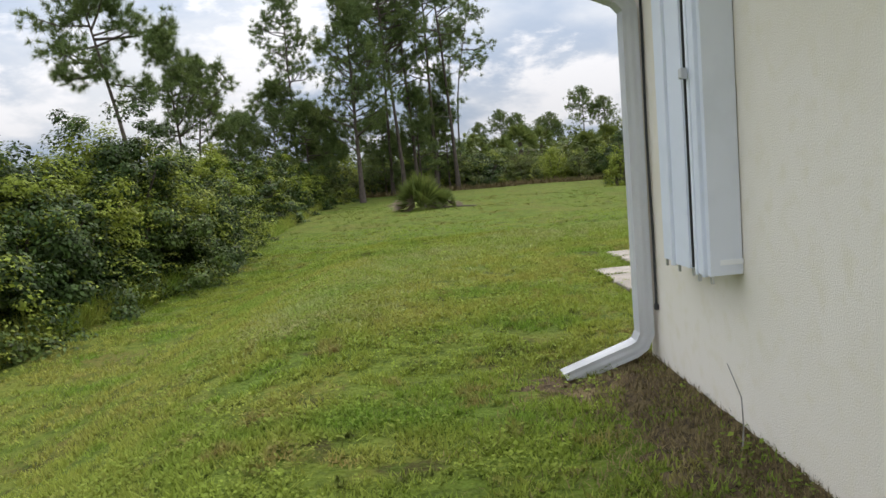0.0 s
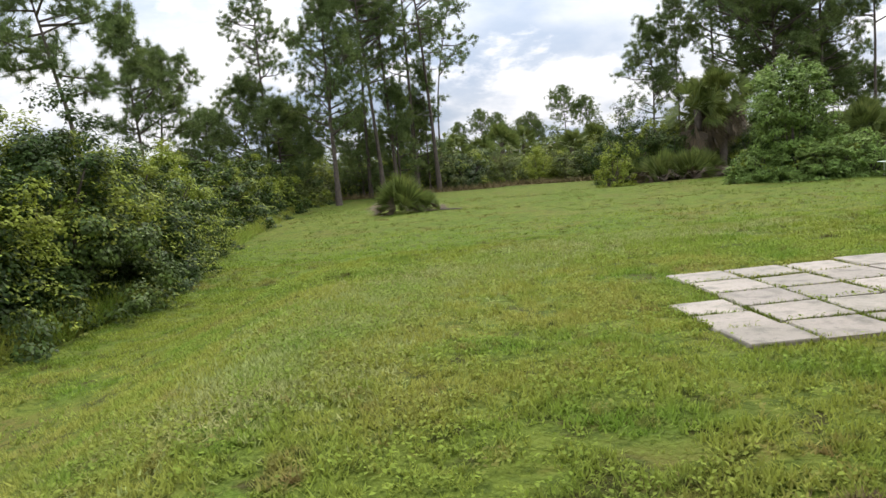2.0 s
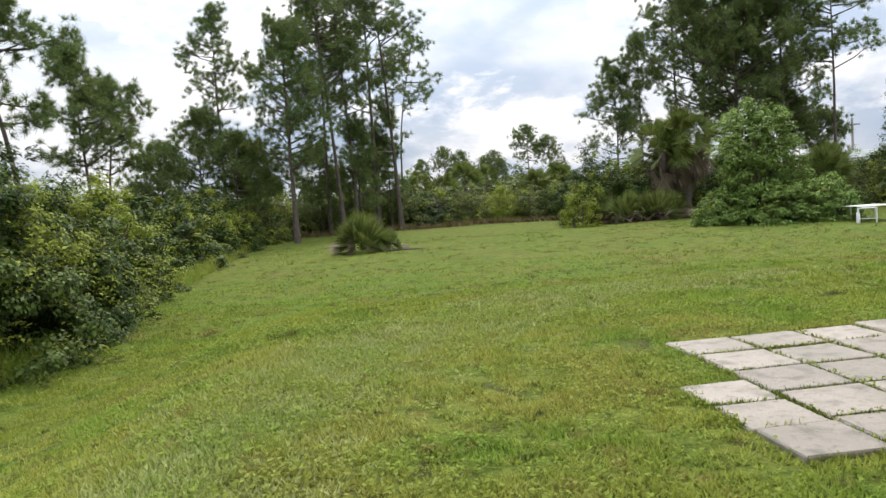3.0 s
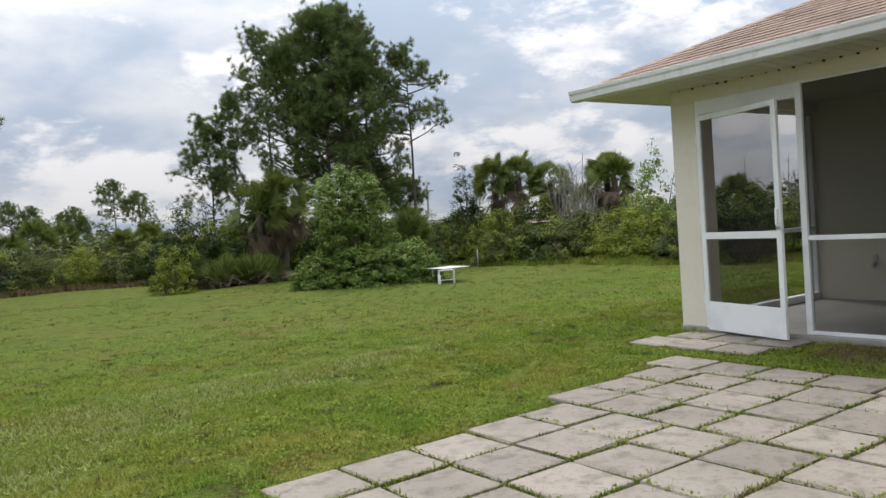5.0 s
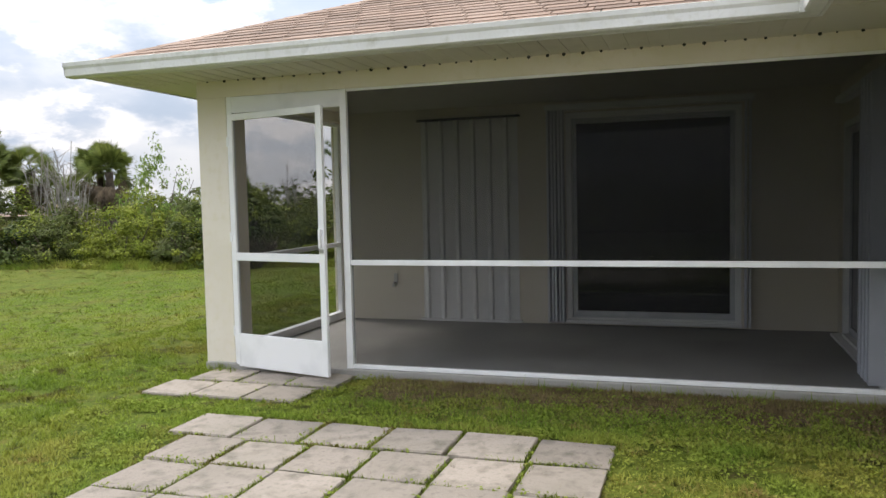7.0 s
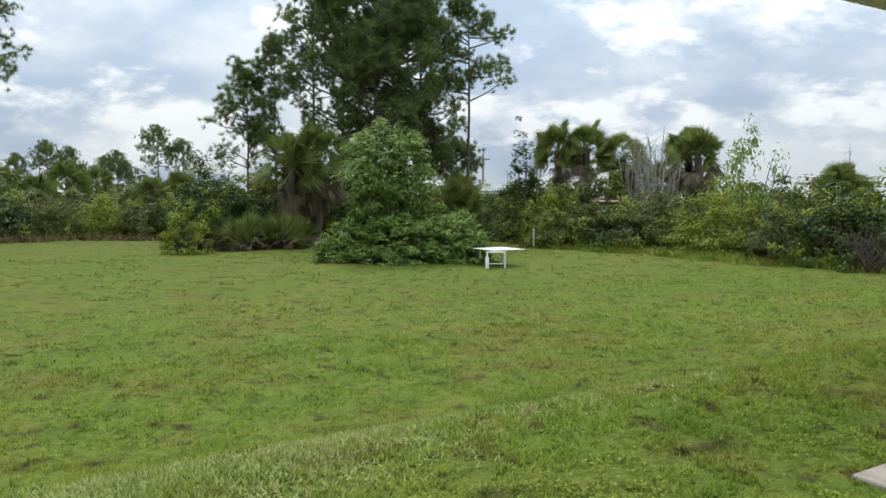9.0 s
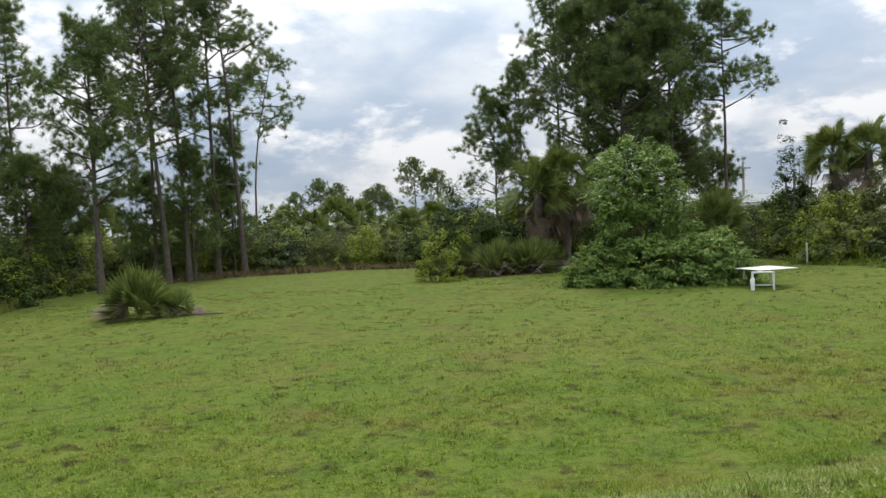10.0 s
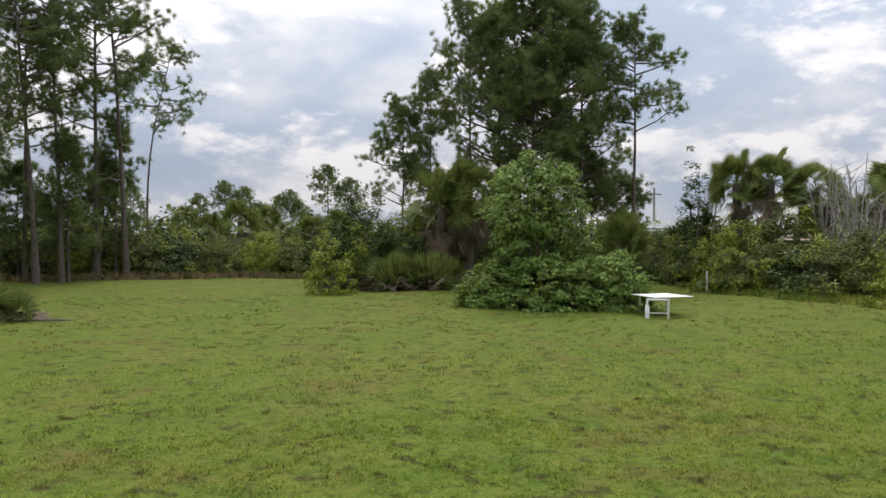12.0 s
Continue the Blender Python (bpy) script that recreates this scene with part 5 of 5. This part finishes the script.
for nm, x0, x1, y0, y1, dens, per, h, w in (("grass", -9.8, 0, -3.8, 5.2, 1700, 4, 0.036, 0.0055), ("grass", -11.2, 5.0, 5.2, 9.5, 950, 4, 0.038, 0.006), ("grass", 5.0, 17, 5.2, 13, 110, 4, 0.045, 0.011),
                                            ("grass", -11.4, -9.8, -2, 5.2, 600, 4, 0.045, 0.007), ("grass", -11.4, 5, 9.5, 13, 420, 4, 0.038, 0.0065), ("grass", -11.4, 15, 13, 17, 110, 4, 0.036, 0.0075),
                                            ("grass", -11.4, -6.4, -9, -3.8, 300, 4, 0.05, 0.012)):
    n = int((x1 - x0) * (y1 - y0) * dens)
    X, Y = rs.uniform(x0, x1, n), rs.uniform(y0, y1, n)
    lumps = 0.55 * patchy(X, Y, 0.10, 1) + 0.45 * patchy(X, Y, 0.26, 2)
    k = free(X, Y) & (rs.uniform(size=n) < 0.06 + 2.0 * smooth_step(0.30, 0.68, lumps))
    X, Y, lumps = X[k], Y[k], lumps[k]
    V, F = blades(rs, X, Y, ground_z(X, Y), per, h * (0.35 + 1.35 * lumps), w, 0.012)
    tagged(fast(nm, V, F, GRASS if y1 <= 5.2 else GRASS_LUSH), "short mown lawn grass", "grass", kind="stuff")
# darker tufts left standing across the yard
n = 3000
X, Y = rs.uniform(-11, 14, n), 7.5 + 22 * rs.uniform(0, 1, n) ** 0.8
k = (patchy(X, Y, 1.3, 5) > 0.42) & free(X, Y)
X, Y = X[k], Y[k]
V, F = blades(rs, X, Y, ground_z(X, Y), 14, 0.055, 0.008, 0.055)
tagged(fast("grass_tufts", V, F, TUFT), "darker coarse tufts in the mown lawn", "grass", kind="stuff")
# scalped, drier grass where the mower crosses the brow of the pad
# its pale colour also stands for the light caught along the crest
n = 20000
t = rs.uniform(0, 1, n)
cx_, cy_ = (-8.5, -8.2, -7.8, -7.1, -5.8, -4.1, -1.6, 1.8), (1.7, 3.4, 4.4, 5.3, 6.5, 7.05, 7.8, 8.4)
X = np.interp(t, np.linspace(0, 1, 8), cx_) + rs.normal(0, 0.36, n)
Y = np.interp(t, np.linspace(0, 1, 8), cy_) + rs.normal(0, 0.36, n)
V, F = blades(rs, X, Y, ground_z(X, Y) + 0.004, 4, 0.036, 0.006, 0.02)
tagged(fast("scalped_grass", V, F, GRASS_DRY), "pale scalped grass on the brow of the lawn, the crest's light in its colour", "grass", kind="stuff")
# broad low leaves among the grass near the house
n = 190000
X, Y = rs.uniform(-9.4, 0, n), rs.uniform(-3.0, 6.4, n)
lumps = 0.5 * patchy(X, Y, 0.12, 7) + 0.5 * patchy(X, Y, 0.45, 8)
k = free(X, Y) & (rs.uniform(size=n) < 1.5 * smooth_step(0.42, 0.72, lumps))
X, Y = X[k], Y[k]
N = unit(np.stack([rs.normal(0, 0.45, len(X)), rs.normal(0, 0.45, len(X)), np.ones(len(X))], 1))
V, F = leaf_cards(np.stack([X, Y, ground_z(X, Y) + rs.uniform(0.012, 0.048, len(X))], 1), N, 0.021, rs, 0.7)
tagged(fast("clover", V, F, CLOVER), "broad-leaved weeds in the mown lawn", "weeds", kind="stuff")
# grass and moss rooted in the joints of the paving
X, Y, Z = [], [], []
for cx, cy, hx_, hy_ in patio_cells + pad_cells:
    m_ = 120
    Z.append(np.full(m_, -0.018 if cx < -1.2 else -0.072))
    e, u = rs.randint(0, 4, m_), rs.uniform(-1, 1, m_)
    side = np.where(e % 2 == 0, 1.0, -1.0)
    X.append(np.where(e < 2, cx + side * (hx_ + 0.008), cx + u * hx_))
    Y.append(np.where(e < 2, cy + u * hy_, cy + side * (hy_ + 0.008)))
X, Y, Z = np.concatenate(X), np.concatenate(Y), np.concatenate(Z)
k = rs.uniform(size=len(X)) < 1.8 * smooth_step(0.36, 0.74, 0.6 * patchy(X, Y, 0.22, 11) + 0.4 * patchy(X, Y, 0.8, 12))
X, Y, Z = X[k], Y[k], Z[k]
V, F = blades(rs, X, Y, Z, 4, 0.030, 0.0045, 0.010)
tagged(fast("joint_grass", V, F, TUFT), "grass growing in the joints of the paving", "grass", kind="stuff")
# dry thatch on the bare soil
n = 11000
X = np.concatenate([CX - rs.exponential(0.22, n // 2), -0.035 - rs.exponential(0.26, n), -0.1 - rs.uniform(0, 3.2, n // 3)])
Y = np.concatenate([rs.uniform(-4, 0.25, n // 2), rs.uniform(0, 3.9, n), 0.01 + rs.exponential(0.14, n // 3)])
V, F = blades(rs, X, Y, ground_z(X, Y) + 0.008, 3, 0.045, 0.0022, 0.025)
tagged(fast("thatch", V, F, THATCH), "dry brown thatch over bare soil", "thatch", kind="stuff")
V, F = blades(rs, X_W, Y_W, ground_z(X_W, Y_W), 16, 0.11, 0.005, 0.03)
tagged(fast("weeds", V, F, GRASS_LUSH), "small weeds at the foot of the lanai", "weeds", kind="stuff")
# tall weeds along the hedge and scrub
n = 2600
t = rs.uniform(0, 1, n) ** 1.6
hx = np.interp(t, (0, 0.12, 0.25, 0.5, 1), (-11.9, -11.5, -11.15, -11.4, -11.6)) - rs.exponential(0.25, n)
hy = np.interp(t, (0, 0.12, 0.25, 0.5, 1), (3.0, 6.0, 8.4, 14, 31))
V, F = blades(rs, hx, hy, ground_z(hx, hy), 6, 0.38, 0.008, 0.06)
tagged(fast("tall_grass", V, F, GRASS), "uncut tall grass along the hedge", "grass", kind="stuff")
n = 3200
t = rs.uniform(0, 1, n)
lx, ly = zip(*[(14.3, 27.4), (14.7, 23.8), (15.0, 20.8), (14.6, 19.0), (15.9, 14.7), (17.2, 10.5), (18.4, 6)])
hx = np.interp(t, np.linspace(0, 1, 7), lx) + rs.normal(0.1, 0.3, n)
hy = np.interp(t, np.linspace(0, 1, 7), ly)
V, F = blades(rs, hx, hy, ground_z(hx, hy), 6, 0.30, 0.010, 0.10)
tagged(fast("tall_grass", V, F, GRASS), "uncut tall grass along the scrub", "grass", kind="stuff")

n = 1500
hx = rs.uniform(-10.5, 3.5, n)
hy = np.interp(hx, (-10.5, -5, 0, 3.5), (39.2, 39.6, 39.4, 37.6)) + rs.normal(0, 0.35, n)
V, F = blades(rs, hx, hy, ground_z(hx, hy), 5, 0.34, 0.014, 0.14)
tagged(fast("dry_grass", V, F, THATCH), "dry brown grass at the foot of the scrub", "grass", kind="stuff")

# ---- roof shingles ----
sl = math.atan(PITCH)
EXPO_, TAB = 0.142, 0.305
shingle_mesh = bpy.data.meshes.new("shingle")
bm = boxes((-0.147, 0.147, 0, 0.165, 0.0, 0.012))
for v in bm.verts:
    if v.co.y > 0.1:
        v.co.z -= 0.008
bm.to_mesh(shingle_mesh)
bm.free()
shingle_mesh.materials.append(SHINGLE)
rs = np.random.RandomState(8)
rest_v, rest_f, cnt = [], [], 0
rows = int(half / math.cos(sl) / EXPO_)
for r in range(rows):
    up = r * EXPO_
    dx = up * math.cos(sl)
    ylo, yhi = OV - dx, e1y - dx
    y = ylo + (0.0, 0.19, 0.08, 0.25, 0.13)[r % 5] - TAB * 0.5
    while y < yhi - 0.1:
        a, b = max(y, ylo - 0.02), min(y + TAB, yhi - 0.08)      # cut to the valley and the hip
        y += TAB
        if b - a < 0.04:
            continue
        m = Matrix.Translation((e0x - 0.015 + dx, (a + b) / 2, ER + up * math.sin(sl) + 0.006)) @ Matrix(((0, math.cos(sl), -math.sin(sl), 0), (-1, 0, 0, 0), (0, math.sin(sl), math.cos(sl), 0), (0, 0, 0, 1))) @ Matrix.Translation((0, rs.uniform(-0.008, 0.008), rs.uniform(0, 0.003))) @ Matrix.Diagonal(((b - a) / TAB, 1, 1, 1))
        if r < 15:
            ob = new("shingle", shingle_mesh)
            ob.parent = roof
            ob.matrix_parent_inverse = Matrix.Translation((-2, 1, -ER))
            ob.matrix_basis = m
        else:
            for v in shingle_mesh.vertices:
                rest_v.append(tuple(m @ v.co))
            for p_ in shingle_mesh.polygons:
                rest_f.append([i + cnt for i in p_.vertices])
            cnt += len(shingle_mesh.vertices)
ob = fast("upper_shingles", rest_v, rest_f, SHINGLE, roof)
ob["kind"] = "stuff"
ob.matrix_parent_inverse = Matrix.Translation((-2, 1, -ER))
# hip caps, folded over the hip
cap_mesh = bpy.data.meshes.new("hip_cap")
bm = bmesh.new()
fall = 0.13 * 0.29
for sgn in (-1, 1):
    pts = [(0, 0), (sgn * 0.13, -fall)]
    lo = [bm.verts.new((u, v, w + 0.004)) for v in (0, 0.26) for u, w in pts]
    hi = [bm.verts.new((u, v, w + (0.011 if v == 0 else 0.006))) for v in (0, 0.26) for u, w in pts]
    for f in ((0, 1, 3, 2),):
        bm.faces.new([hi[i] for i in f])
        bm.faces.new([lo[i] for i in f[::-1]])
    bm.faces.new((lo[0], lo[1], hi[1], hi[0]))
    bm.faces.new((lo[1], lo[3], hi[3], hi[1]))
bmesh.ops.recalc_face_normals(bm, faces=bm.faces[:])
bm.to_mesh(cap_mesh)
bm.free()
cap_mesh.materials.append(SHINGLE)
d = Vector((1, -1, PITCH)).normalized()
s = d.cross(Vector((0, 0, 1))).normalized()
n_ = s.cross(d)
for i in range(28):
    ob = new("hip_cap", cap_mesh)
    ob.parent = roof
    ob.matrix_parent_inverse = Matrix.Translation((-2, 1, -ER))
    pos = Vector((e0x - 0.01, e1y + 0.01, ER + 0.012)) + d * (i * 0.2)
    ob.matrix_basis = Matrix(((s.x, d.x, n_.x, pos.x), (s.y, d.y, n_.y, pos.y), (s.z, d.z, n_.z, pos.z), (0, 0, 0, 1)))
